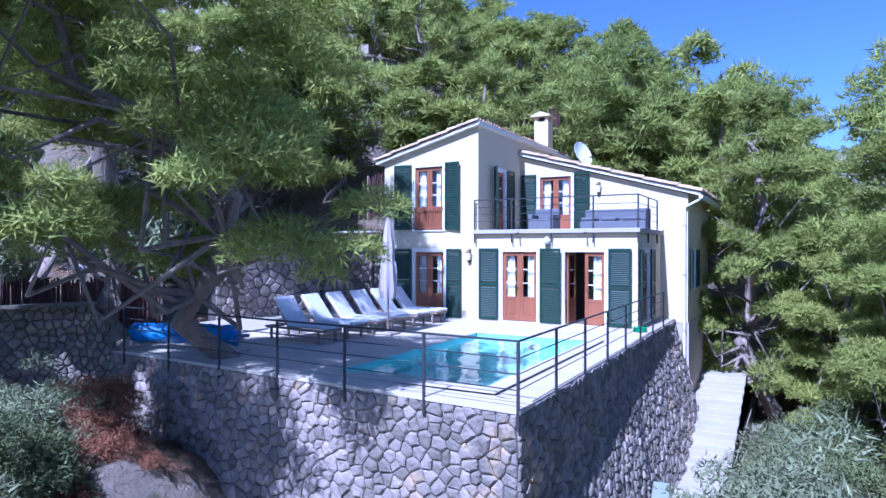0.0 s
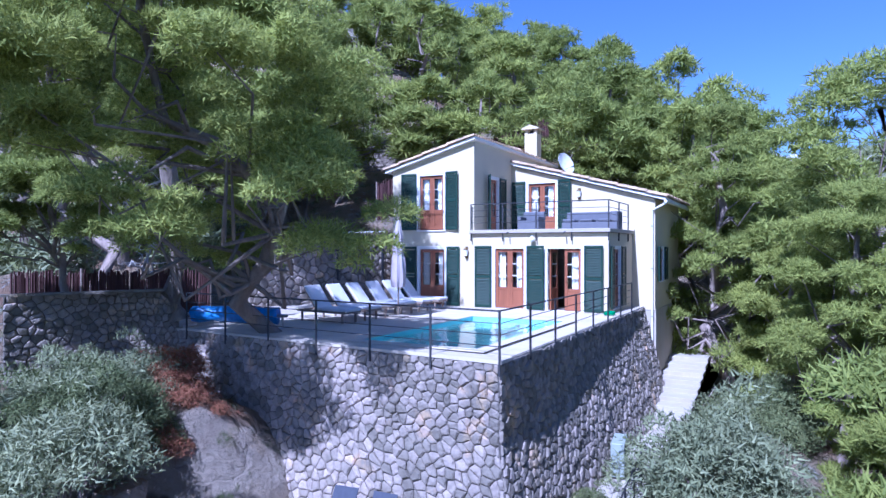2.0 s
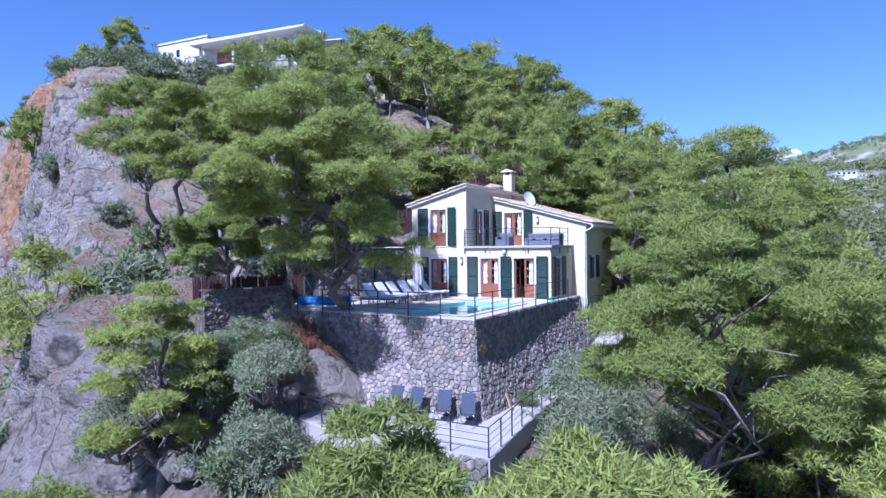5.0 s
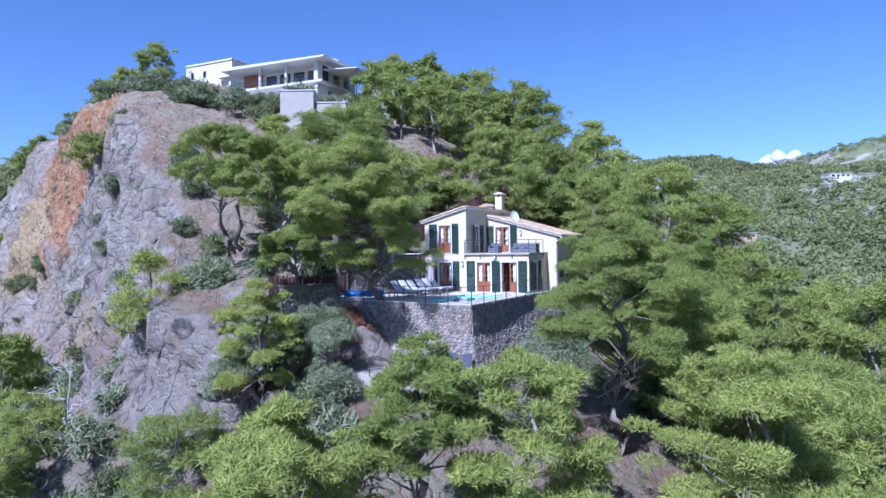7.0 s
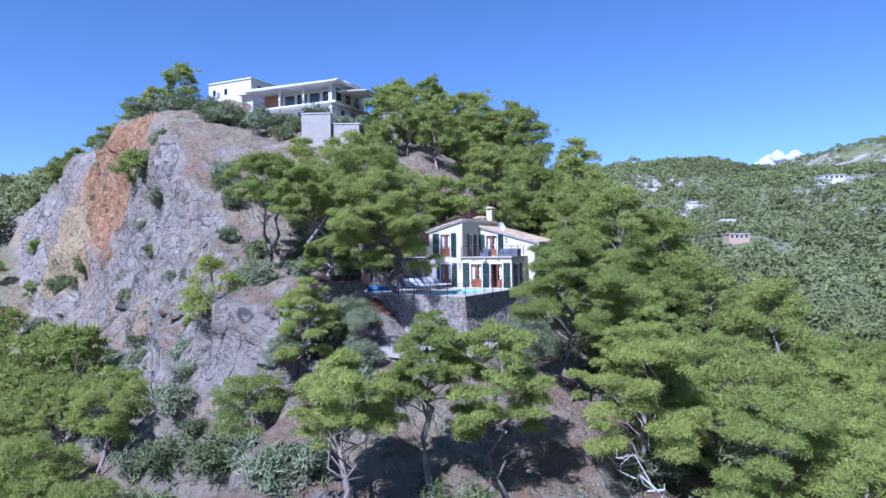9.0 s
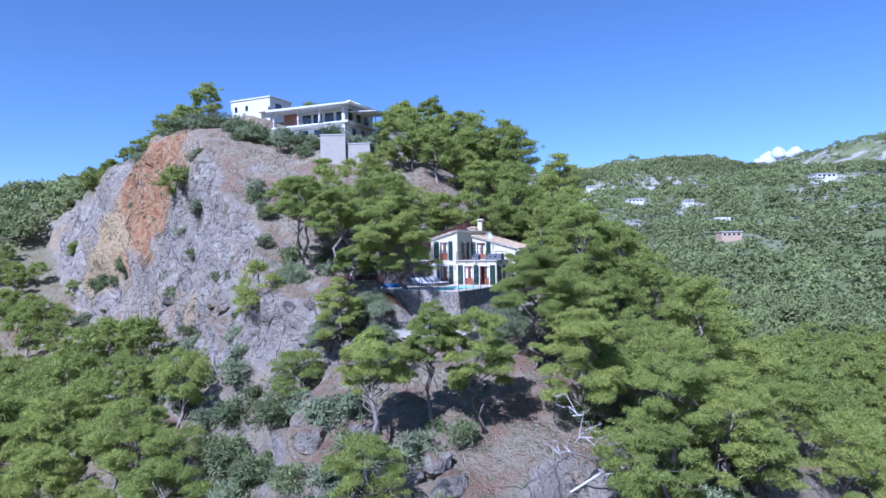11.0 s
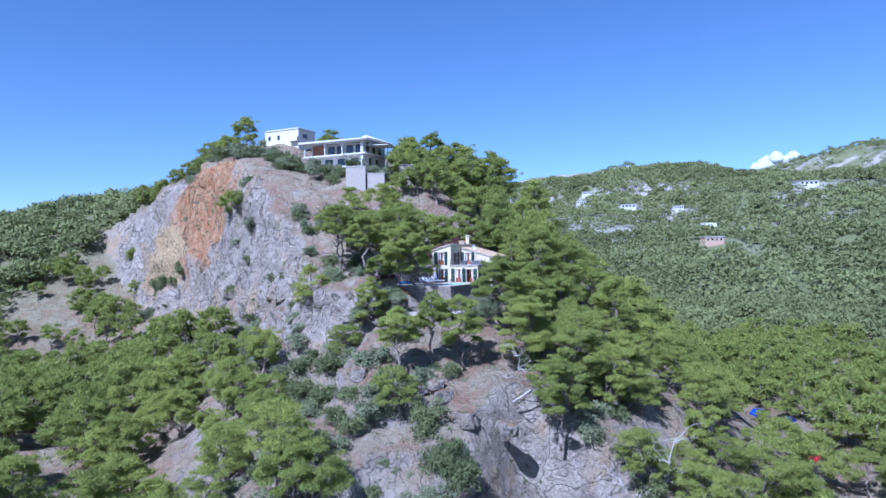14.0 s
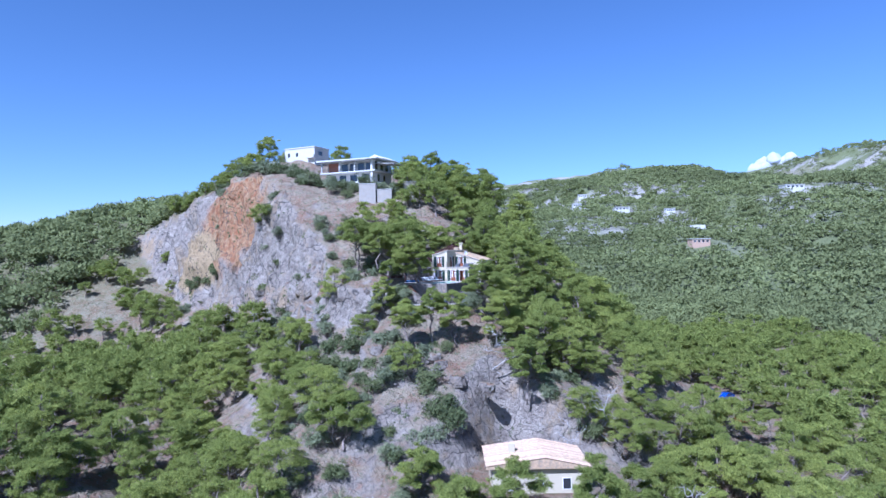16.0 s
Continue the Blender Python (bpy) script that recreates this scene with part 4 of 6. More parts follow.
def stone_wall(name, label, w, h, place, out_dir, sx, sy, singles, single_from, seed, kind="structure", thick=0.3, segs=12, keep=None):
    """A rubble wall. place(a, b): the point a along and b up its face; out_dir(a, b): the way the face looks there."""
    rng_ = random.Random(seed)
    ob = thing(name, label, "wall", kind=kind)
    # the mortar body behind the stones
    bm = bmesh.new()
    na, nb = segs, 8
    grid = [[(bm.verts.new(Vector(place(w * i / na, h * j / nb)) - 0.012 * Vector(out_dir(w * i / na, h * j / nb))),
              bm.verts.new(Vector(place(w * i / na, h * j / nb)) - thick * Vector(out_dir(w * i / na, h * j / nb)))) for j in range(nb + 1)] for i in range(na + 1)]
    for i in range(na):
        for j in range(nb):
            for k in (0, 1):
                q = (grid[i][j][k], grid[i + 1][j][k], grid[i + 1][j + 1][k], grid[i][j + 1][k])
                bm.faces.new(q if k == 0 else q[::-1])
    for i in range(na):
        bm.faces.new((grid[i][nb][0], grid[i + 1][nb][0], grid[i + 1][nb][1], grid[i][nb][1]))
    for e in (0, na):
        for j in range(nb):
            bm.faces.new((grid[e][j][0], grid[e][j + 1][0], grid[e][j + 1][1], grid[e][j][1]))
    bmesh.ops.recalc_face_normals(bm, faces=bm.faces[:])
    part("mortar", bm, M_MORTAR, ob)
    polys = cells(w, h, sx, sy, rng_)
    if keep:
        polys = [p for p in polys if keep(sum(a for a, b in p) / len(p), sum(b for a, b in p) / len(p))]
    polys.sort(key=lambda p: abs(sum(a for a, b in p) / len(p) - single_from))
    jv, jf = [], []
    for i, poly in enumerate(polys):
        cx, cy = sum(a for a, b in poly) / len(poly), sum(b for a, b in poly) / len(poly)
        o = Vector(out_dir(cx, cy))
        bulge = rng_.uniform(0.03, 0.075)
        tilt = (rng_.uniform(-0.05, 0.05), rng_.uniform(-0.05, 0.05))
        v = []
        n = len(poly)
        for shrink, depth in ((0.95, -0.02), (0.915, bulge * 0.5), (0.66, bulge)):
            for a, b in poly:
                a2, b2 = cx + (a - cx) * shrink, cy + (b - cy) * shrink
                dd = depth + (tilt[0] * (a2 - cx) + tilt[1] * (b2 - cy)) * (depth > 0)
                v.append(Vector(place(a2, b2)) + o * dd)
        v.append(Vector(place(cx, cy)) + o * bulge * 1.1)
        f = []
        for r in range(2):
            for k in range(n):
                a0, a1 = r * n + k, r * n + (k + 1) % n
                f.append((a0, a1, a1 + n, a0 + n))
        tri = [(2 * n + k, 2 * n + (k + 1) % n, 3 * n) for k in range(n)]
        if i < singles:
            me = bpy.data.meshes.new("stone")
            c = Vector(place(cx, cy))
            me.from_pydata([p - c for p in v], [], f + tri)
            me.materials.append(M_STONE)
            s = new("stone", me)
            s.location = c
            s.parent = ob
        else:
            base = len(jv)
            jv += v
            jf += [tuple(q + base for q in t) for t in f + tri]
    if jf:
        me = bpy.data.meshes.new("stones")
        me.from_pydata(jv, [], jf)
        me.materials.append(M_STONE)
        s = new("stones", me)
        s.parent = ob
        tagged(s, kind="stuff")
    return ob


TOP, DOWN = -0.05, 3.75                      # top of the face and its height


def batter(b, a=0.0):
    """How far the face stands out at b above the foot: upright above, leaning out below; the lean begins higher towards the house."""
    k = 2.1 + 0.11 * a
    return 0.26 * max(0.0, k - b)


def front_place(a, b):
    e = batter(b)
    return (e - (a * (9.9 + e) / 9.9), fr(-a) - e, TOP - DOWN + b)


def side_place(a, b):
    e = batter(b, a)
    e0 = batter(b)
    return (e, -e0 + a * (WY + e0) / WY, TOP - DOWN + b)


stone_wall("terrace_wall", "tall grey limestone rubble retaining wall below the pool terrace", 9.9, DOWN, front_place, lambda a, b: (-0.06, -0.985, 0.2 if b < 2.1 else 0.0), 0.228, 0.18, 295, 1.5, 3)
stone_wall("terrace_wall", "battered limestone rubble retaining wall below the terrace side", WY, DOWN, side_place, lambda a, b: (0.97, 0, 0.25 if b < 2.1 + 0.11 * a else 0.0), 0.235, 0.18, 280, 2.0, 4)


def curve_place(a, b):
    """The low wall that curls forward from the terrace's far corner."""
    k = a / 7.2
    x = -9.95 - 0.25 * math.sin(math.pi * k) - 1.75 * k
    y = 0.75 - 3.6 * k + 0.5 * math.sin(math.pi * k)
    return (x, y, -1.15 + b + 0.03 * k)


stone_wall("garden_wall", "low dry-stone garden wall curving out over the rock", 4.1, 2.15, lambda a, b: curve_place(a * 7.2 / 4.1, b), lambda a, b: (0.86, -0.5, 0), 0.21, 0.165, 140, 1.0, 5, thick=0.4)
part("coping", prism(bmesh.new(), [(-9.92, 0.85), (-10.75, -0.95), (-11.72, -2.9), (-12.05, -2.75), (-11.1, -0.75), (-10.25, 1.0)], "z", 0.99, 1.05), M_STONE, bpy.data.objects["garden_wall"])

# heather screen behind the garden wall
scr = thing("heather_screen", "red heather screen fence behind the garden wall, tree shade in its colour", "fence")
rs = random.Random(8)


def screen(owner, a, b, height, twigs, thick, panels):
    """Upright twigs bound in panels between stakes, from a to b (foot points)."""
    a, b = Vector(a), Vector(b)
    for p in range(panels):
        bm = bmesh.new()
        for i in range(twigs // panels):
            q = a.lerp(b, (p + (i + 0.5) / (twigs // panels)) / panels) + Vector((rs.uniform(-0.03, 0.03), rs.uniform(-0.03, 0.03), 0))
            box(bm, q.x - thick, q.y - thick, q.z, q.x + thick, q.y + thick, q.z + height + rs.uniform(-0.12, 0.12))
        part("panel", bm, M_RED, owner)
        q = a.lerp(b, p / panels)
        part("stake", tube(bmesh.new(), q, q + Vector((0, 0, height + 0.15)), 0.035), M_BARK, owner)


screen(scr, (-10.6, 2.4, 0.2), (-14.0, -1.5, 0.2), 1.25, 264, 0.016, 3)
scr2 = thing("heather_screen", "red heather screen fence on the bank behind the house, tree shade in its colour", "fence")
screen(scr2, (-12.5, 14.0, 3.5), (-6.5, 21.5, 7.5), 1.7, 420, 0.018, 5)
stone_wall("bank_wall", "dark rubble bank wall behind the terrace", 9.0, 2.7, lambda a, b: (-12.7 + 0.32 * a, 6.0 + 0.95 * a, b - 0.1), lambda a, b: (0.94, -0.33, 0), 0.36, 0.28, 60, 4.0, 9, thick=0.6)

# ---- lower terrace, passage and steps ----
low = thing("lower_terrace", "pale concrete lower terrace at the foot of the wall", "terrace", kind="structure")
part("slab", prism(bmesh.new(), [(-6.6, -0.3), (-6.1, -3.3), (-4.4, -3.95), (2.55, -4.3), (2.15, -0.5), (1.75, 4.8), (1.95, 9.0), (2.1, 21.0), (-0.2, 21.0), (-0.2, -0.3)], "z", -4.3, -3.72), M_CONCRETE, low)
for k in range(9):
    part("step", B((0.46, 10.0 + 0.8 * k, -3.8, 1.95, 21.0, -3.56 + 0.16 * k), bevel=0.01), M_CONCRETE, low)
stone_wall("lower_wall", "pale rubble wall carrying the lower terrace", 8.6, 2.6, lambda a, b: (-6.1 + a, -3.32 - 0.115 * a - 0.12 * max(0, 2.6 - b), -6.32 + b), lambda a, b: (-0.1, -0.99, 0.1), 0.32, 0.25, 60, 6, 12)
part("slab_wall", prism(bmesh.new(), [(2.56, -4.31), (2.57, -4.1), (2.16, -0.5), (1.76, 4.8), (1.6, 4.8), (2.0, -0.5), (2.4, -4.3)], "z", -6.4, -3.725), M_CONCRETE, low)
railing([(-6.0, -3.25), (-4.35, -3.87), (2.48, -4.22), (2.08, -0.5), (1.69, 4.7)], -3.72, 0.95, 1.25, "lower_railing", "dark iron railing round the lower terrace", drop=0.02)


# ---- furniture ----
def lounger():
    ob = thing("sun_lounger", "teak sun lounger with a pale grey cushion, back raised", "lounger", group="loungers on the pool terrace")
    part("frame", B((-1.0, -0.33, 0.28, 1.0, -0.28, 0.34), (-1.0, 0.28, 0.28, 1.0, 0.33, 0.34), (0.95, -0.28, 0.28, 1.0, 0.28, 0.34), (-1.0, -0.28, 0.28, -0.95, 0.28, 0.34), (-0.25, -0.28, 0.28, -0.2, 0.28, 0.33), bevel=0.005), M_TEAK, ob)
    for x in (-0.82, 0.82):
        for y in (-0.30, 0.25):
            part("leg", B((x - 0.03, y, 0, x + 0.03, y + 0.05, 0.28), bevel=0.004), M_TEAK, ob)
    part("seat_cushion", B((-0.22, -0.31, 0.345, 1.02, 0.31, 0.43), bevel=0.025), M_CUSHION, ob)
    bk = part("back_cushion", B((-0.85, -0.31, 0.0, 0, 0.31, 0.085), bevel=0.025), M_CUSHION, ob)
    bk.matrix_local = pose(-0.20, 0, 0.36, 0, 50, 0)
    bf = part("back_frame", B((-0.82, -0.29, -0.03, 0, -0.25, -0.002), (-0.82, 0.25, -0.03, 0, 0.29, -0.002), (-0.82, -0.255, -0.03, -0.77, 0.255, -0.002)), M_TEAK, ob)
    bf.matrix_local = pose(-0.20, 0, 0.355, 0, 50, 0)
    part("piping", B((0.98, -0.30, 0.38, 1.025, 0.30, 0.395)), M_CUSHION, ob)
    return ob


first = lounger()
first.matrix_world = pose(-7.15, 3.75, 0.003, 0, 0, -6)
for i in range(1, 6):
    copy_thing(first, pose(-7.15 + 0.04 * i, 3.75 + 0.98 * i, 0.003, 0, 0, -6 + 3 * ((i * 7) % 3)))

par = thing("parasol", "closed mauve-grey canvas parasol among the loungers", "parasol", (-5.95, 5.7, 0.0))
part("base", B((-0.25, -0.25, 0.004, 0.25, 0.25, 0.07), bevel=0.02), M_CONCRETE, par)
part("pole", tube(bmesh.new(), (0, 0, 0.07), (0, 0, 3.15), 0.024), M_TEAK, par)
bm = bmesh.new()
prev = None
n = 16
for k in range(13):
    z = 0.95 + 2.1 * k / 12
    r = [0.17, 0.20, 0.205, 0.20, 0.19, 0.17, 0.135, 0.15, 0.14, 0.12, 0.10, 0.07, 0.03][k]
    ring = [bm.verts.new((r * (1 + 0.22 * (j % 2) + 0.06 * math.sin(j * 3 + k)) * math.cos(j * math.tau / n), r * (1 + 0.22 * (j % 2)) * math.sin(j * math.tau / n), z)) for j in range(n)]
    if prev:
        for j in range(n):
            bm.faces.new((prev[j], prev[(j + 1) % n], ring[(j + 1) % n], ring[j]))
    prev = ring
part("canopy", bm, M_PARASOL, par)
part("tie", tube(bmesh.new(), (0, 0, 1.98), (0, 0, 2.03), 0.17, 0.165, 12), M_PARASOL, par)
part("finial", tube(bmesh.new(), (0, 0, 3.05), (0, 0, 3.24), 0.03, 0.01), M_TEAK, par)

cov = thing("pool_cover_roll", "rolled blue bubble pool cover on a reel by the wall", "pool cover", (-8.45, 1.35, 0.0), 17)
bm = bmesh.new()
prev = None
for k in range(13):
    x = -1.25 + 2.5 * k / 12
    ring = []
    for j in range(18):
        t = j * math.tau / 18
        r = 0.21 + 0.02 * math.sin(t * 3 + k) + 0.012 * math.sin(5 * t + 2.3 * k) + 0.02 * math.sin(k * 1.7)
        ring.append(bm.verts.new((x, r * math.cos(t), 0.36 + r * math.sin(t))))
    if prev:
        for j in range(18):
            bm.faces.new((prev[j], prev[(j + 1) % 18], ring[(j + 1) % 18], ring[j]))
    else:
        bm.faces.new(ring)
    prev = ring
bm.faces.new(prev[::-1])
bmesh.ops.recalc_face_normals(bm, faces=bm.faces[:])
part("cover", bm, M_COVER, cov, "rolled blue bubble sheet", smooth=True)
part("axle", tube(bmesh.new(), (-1.42, 0, 0.36), (1.55, 0, 0.36), 0.04), M_STEEL, cov)
for x in (-1.36, 1.4):
    part("stand", B((x - 0.03, -0.28, 0.004, x + 0.03, 0.28, 0.05), (x - 0.025, -0.03, 0.05, x + 0.025, 0.03, 0.36), bevel=0.005), M_STEEL, cov)


def deck_chair():
    ob = thing("reclining_chair", "navy sling reclining chair on bent steel tubes", "chair", group="chairs on the lower terrace")
    part("frame", tube(tube(tube(tube(bmesh.new(), (-0.30, -0.55, 0.02), (-0.28, 0.25, 0.62), 0.013), (0.30, -0.55, 0.02), (0.28, 0.25, 0.62), 0.013), (-0.30, 0.45, 0.02), (-0.29, -0.35, 0.42), 0.013), (0.30, 0.45, 0.02), (0.29, -0.35, 0.42), 0.013), M_STEEL, ob)
    for y in (-0.55, 0.45):
        part("foot_bar", tube(bmesh.new(), (-0.30, y, 0.02), (0.30, y, 0.02), 0.013), M_STEEL, ob)
    st = part("seat", B((-0.27, -0.40, -0.012, 0.27, 0.05, 0.012), bevel=0.008), M_NAVY, ob)
    st.matrix_local = pose(0, 0, 0.38, -8, 0, 0)
    bk = part("backrest", B((-0.27, 0, -0.012, 0.27, 0.80, 0.012), bevel=0.008), M_NAVY, ob)
    bk.matrix_local = pose(0, 0.04, 0.375, 58, 0, 0)
    pl = part("headrest", B((-0.20, 0.60, 0.014, 0.20, 0.76, 0.07), bevel=0.02), M_NAVY, ob, "padded navy headrest")
    pl.matrix_local = bk.matrix_local
    for sx in (-0.31, 0.27):
        part("armrest", B((sx, -0.32, 0.56, sx + 0.04, 0.22, 0.585), bevel=0.008), M_NAVY, ob)
    return ob


dc = deck_chair()
dc.matrix_world = pose(-2.95, -1.25, -3.717, 0, 0, 8)
for px, py, tr in ((-2.1, -1.15, 4), (-0.85, -1.1, 14), (0.22, -1.2, 16)):
    copy_thing(dc, pose(px, py, -3.717, 0, 0, tr))

# balcony sofa
sofa = thing("outdoor_sofa", "slate-blue cushioned corner sofa on the balcony", "sofa", (0, 0, 2.848))
part("base", B((-2.6, 11.7, 0.0, -0.55, 12.5, 0.28), bevel=0.02), M_SOFA, sofa)
part("back", B((-2.6, 12.3, 0.285, -0.55, 12.52, 0.68), bevel=0.03), M_SOFA, sofa)
part("arm", B((-0.78, 11.7, 0.285, -0.54, 12.29, 0.66), bevel=0.03), M_SOFA, sofa)
for x in (-2.58, -1.92, -1.25):
    part("seat_cushion", B((x, 11.72, 0.285, x + 0.45 + 0.0, 12.28, 0.40), bevel=0.03), M_SOFA, sofa)
arm = thing("outdoor_armchair", "slate-blue cushioned armchair on the balcony", "armchair", (-3.75, 11.6, 2.848))
part("seat", B((-0.42, -0.40, 0, 0.42, 0.40, 0.36), bevel=0.03), M_SOFA, arm)
part("back", B((-0.42, 0.22, 0.365, 0.42, 0.42, 0.72), bevel=0.03), M_SOFA, arm)
for sx in (-0.42, 0.28):
    part("arm", B((sx, -0.40, 0.365, sx + 0.14, 0.21, 0.52), bevel=0.02), M_SOFA, arm)

# slatted pergola against the house's blind corner
perg = thing("pergola", "thin weathered timber pergola against the house corner", "pergola", (-10.2, 11.2, 0))
for x in (-1.25, 1.0):
    part("beam", B((x - 0.05, -1.7, 2.68, x + 0.05, 1.6, 2.8), bevel=0.008), M_TEAK, perg)
for k in range(9):
    part("slat", B((-1.45, -1.62 + 0.39 * k, 2.802, 1.12, -1.56 + 0.39 * k, 2.85), bevel=0.006), M_FRAME if k == 0 else M_TEAK, perg)
for x, y in ((-1.25, -1.55), (-1.25, 1.45), (1.0, -1.55)):
    part("post", B((x - 0.045, y - 0.045, 0.0, x + 0.045, y + 0.045, 2.68), bevel=0.008), M_IRON, perg)

# heat pump on the lower passage, and what leans near it
hp = thing("heat_pump", "grey-green heat pump unit beside the stone wall", "heat pump", (0.95, 5.6, -3.718), 8)
part("case", B((-0.17, -0.5, 0.06, 0.17, 0.5, 0.92), bevel=0.015), M_UNIT, hp)
part("foot", B((-0.16, -0.42, 0, 0.16, -0.34, 0.06)), M_IRON, hp)
part("foot", B((-0.16, 0.34, 0, 0.16, 0.42, 0.06)), M_IRON, hp)
bm = bmesh.new()
bmesh.ops.create_cone(bm, cap_ends=True, segments=24, radius1=0.33, radius2=0.30, depth=0.03, matrix=pose(0.185, 0.02, 0.5, 0, 90, 0))
part("fan_grille", bm, M_IRON, hp, "round dark fan grille")
pp = thing("drain_pipes", "black drain pipes down the stone wall", "pipes", (0, 0, 0))
for y in (6.7, 6.95):
    part("pipe", tube(bmesh.new(), (0.16, y, -1.4), (0.72, y - 0.3, -3.7), 0.045), M_IRON, pp)
pl = thing("wooden_plank", "short raw plank leaning on the stone wall", "plank", (0, 0, 0))
part("board", box(bmesh.new(), -0.02, -0.07, 0, 0.02, 0.07, 0.75, 0.004, pose(0.95, 1.3, -3.718, 0, -20, 0)), mat("raw_pine_board", (0.52, 0.36, 0.20), 0.8, vary=0.2, scale=4), pl)
hose = thing("green_hose", "coiled green garden hose at the terrace side", "hose", (-0.25, 9.4, 0.03))
bm = bmesh.new()
for k in range(4):
    rr = 0.16 + 0.02 * (k % 2)
    for j in range(14):
        a0, a1 = j * math.tau / 14, (j + 1) * math.tau / 14
        tube(bm, (rr * math.cos(a0), rr * math.sin(a0), 0.03 * k), (rr * math.cos(a1), rr * math.sin(a1), 0.03 * k), 0.015, seg=5)
part("coil", bm, mat("green_hose_rubber", (0.02, 0.30, 0.12), 0.4, vary=0.1), hose)

# ---- the villa on the hilltop ----
def on_hill(u, v, z, name, label, category="house", turn=29.4):
    x, y = xy(u, v)
    return thing(name, label, category, (x, y, z), turn)


M_ROOFSLAB = mat("pale_roof_slab", (0.60, 0.585, 0.55), 0.8, vary=0.06, scale=0.5)
M_TERRA = mat("terracotta_wall", (0.36, 0.16, 0.10), 0.9, vary=0.12, scale=0.8)
M_TERRA_FADED = mat("faded_terracotta_wall", (0.50, 0.34, 0.24), 0.9, vary=0.12, scale=0.8)
M_TERRA_PALE = mat("faded_mauve_render", (0.36, 0.27, 0.24), 0.9, vary=0.12, scale=0.8)
M_PANE_DARK = mat("dark_reflecting_pane", (0.03, 0.035, 0.045), 0.08, vary=0.2, scale=1, spec=0.8)


def block_window(parent, x0, x1, z0, z1, y):
    w = part("window", B((x0, y - 0.05, z0, x0 + 0.1, y + 0.02, z1), (x1 - 0.1, y - 0.05, z0, x1, y + 0.02, z1), (x0 + 0.1, y - 0.05, z1 - 0.1, x1 - 0.1, y + 0.02, z1), (x0 + 0.1, y - 0.05, z0, x1 - 0.1, y + 0.02, z0 + 0.1)), M_FRAME, parent)
    part("pane", B((x0 + 0.1, y - 0.02, z0 + 0.1, x1 - 0.1, y + 0.01, z1 - 0.1)), M_PANE_DARK, w)


villa = on_hill(-27.5, 67, 26.7, "hill_villa", "modern white villa with flat roofs and deep terraces on the hilltop", turn=6)
part("lower_wall", B((-10, 2.6, -3, 6.5, 12, 3.1)), M_PLASTER_WHITE, villa)
part("upper_wall", B((-10, 3.6, 3.45, 6.5, 12, 6.6)), M_PLASTER_WHITE, villa)
part("floor_slab", B((-10.6, 0.2, 3.1, 8.2, 12.2, 3.45), bevel=0.03), M_ROOFSLAB, villa)
part("roof", prism(bmesh.new(), [(-11.2, 6.6), (9.0, 6.6), (9.4, 6.85), (-11.4, 7.1)], "y", -0.8, 12.6), M_ROOFSLAB, villa)
part("pyramid_roof", prism(bmesh.new(), [(3.5, 6.9), (9.6, 6.9), (6.6, 8.2)], "y", 3.0, 12.0), M_ROOFSLAB, villa)
part("side_wall", B((6.5, 0.6, -3, 7.2, 12, 6.6)), M_PLASTER_WHITE, villa)
part("red_wall", B((-9.6, 3.3, 3.46, -5.8, 3.58, 6.5)), M_TERRA, villa)
for x in (-10.2, -4.0, 1.2):
    part("pillar", B((x - 0.18, 0.4, 3.45, x + 0.18, 0.76, 6.6)), M_PLASTER_WHITE, villa)
for x in (-5.2, -2.4, 0.4, 3.2):
    block_window(villa, x, x + 2.4, 3.6, 6.2, 3.58)
for x in (-9, -5.4, -1.6, 2.4):
    block_window(villa, x, x + 2.6, 0.3, 2.7, 2.57)
part("balustrade", B((-10.5, 0.25, 4.40, 6.4, 0.31, 4.46), (-10.5, 0.25, 3.9, 6.4, 0.29, 3.94)), M_IRON, villa)
part("terrace_slab", B((-12.5, -2.5, -0.4, 9, 2.6, 0.0)), M_ROOFSLAB, villa)
part("awning", prism(bmesh.new(), [(7.3, 5.4), (13.5, 5.0), (13.5, 5.15), (7.3, 5.55)], "y", 2.0, 8.0), M_ROOFSLAB, villa)
for yy in (2.2, 7.6):
    part("awning_post", B((13.2, yy, -2, 13.35, yy + 0.15, 5.0)), M_IRON, villa)
for yy in (2.0, 5.2, 8.4):
    part("side_window", B((7.2, yy, 3.8, 7.26, yy + 1.6, 6.2)), M_PANE_DARK, villa)
for yy in (3.5, 7.0):
    part("side_window", B((7.2, yy, 0.4, 7.26, yy + 1.2, 2.4)), M_PANE_DARK, villa)

block = on_hill(-48.3, 94, 35.5, "upper_villa", "white cubic upper house beside the hilltop villa", turn=4)
part("wall", B((-6.2, 0, -3, 6.2, 8, 6.0), bevel=0.03), M_PLASTER_WHITE, block)
part("parapet", B((-6.4, -0.2, 6.0, 6.4, 8.2, 6.35), bevel=0.03), M_PLASTER_WHITE, block)
for x in (-5.0, -1.6):
    block_window(block, x, x + 1.1, 3.2, 4.8, -0.01)
part("balcony", B((3.4, -1.2, 2.4, 6.6, 0.0, 2.6), (3.4, -1.2, 2.6, 6.6, -1.1, 3.5), (6.5, -1.1, 2.6, 6.6, 0.0, 3.5)), M_PLASTER_WHITE, block)
part("side_window", B((6.2, 2.0, 3.6, 6.26, 4.2, 4.9)), M_PANE_DARK, block)
arc = on_hill(-58.5, 88, 32.6, "garden_pavilion", "low arched garden pavilion with a pale parapet on the cliff edge", "pavilion")
part("terrace_wall", B((-6, -0.4, -2.0, 6, 0.0, 0.9)), M_CONCRETE, arc)
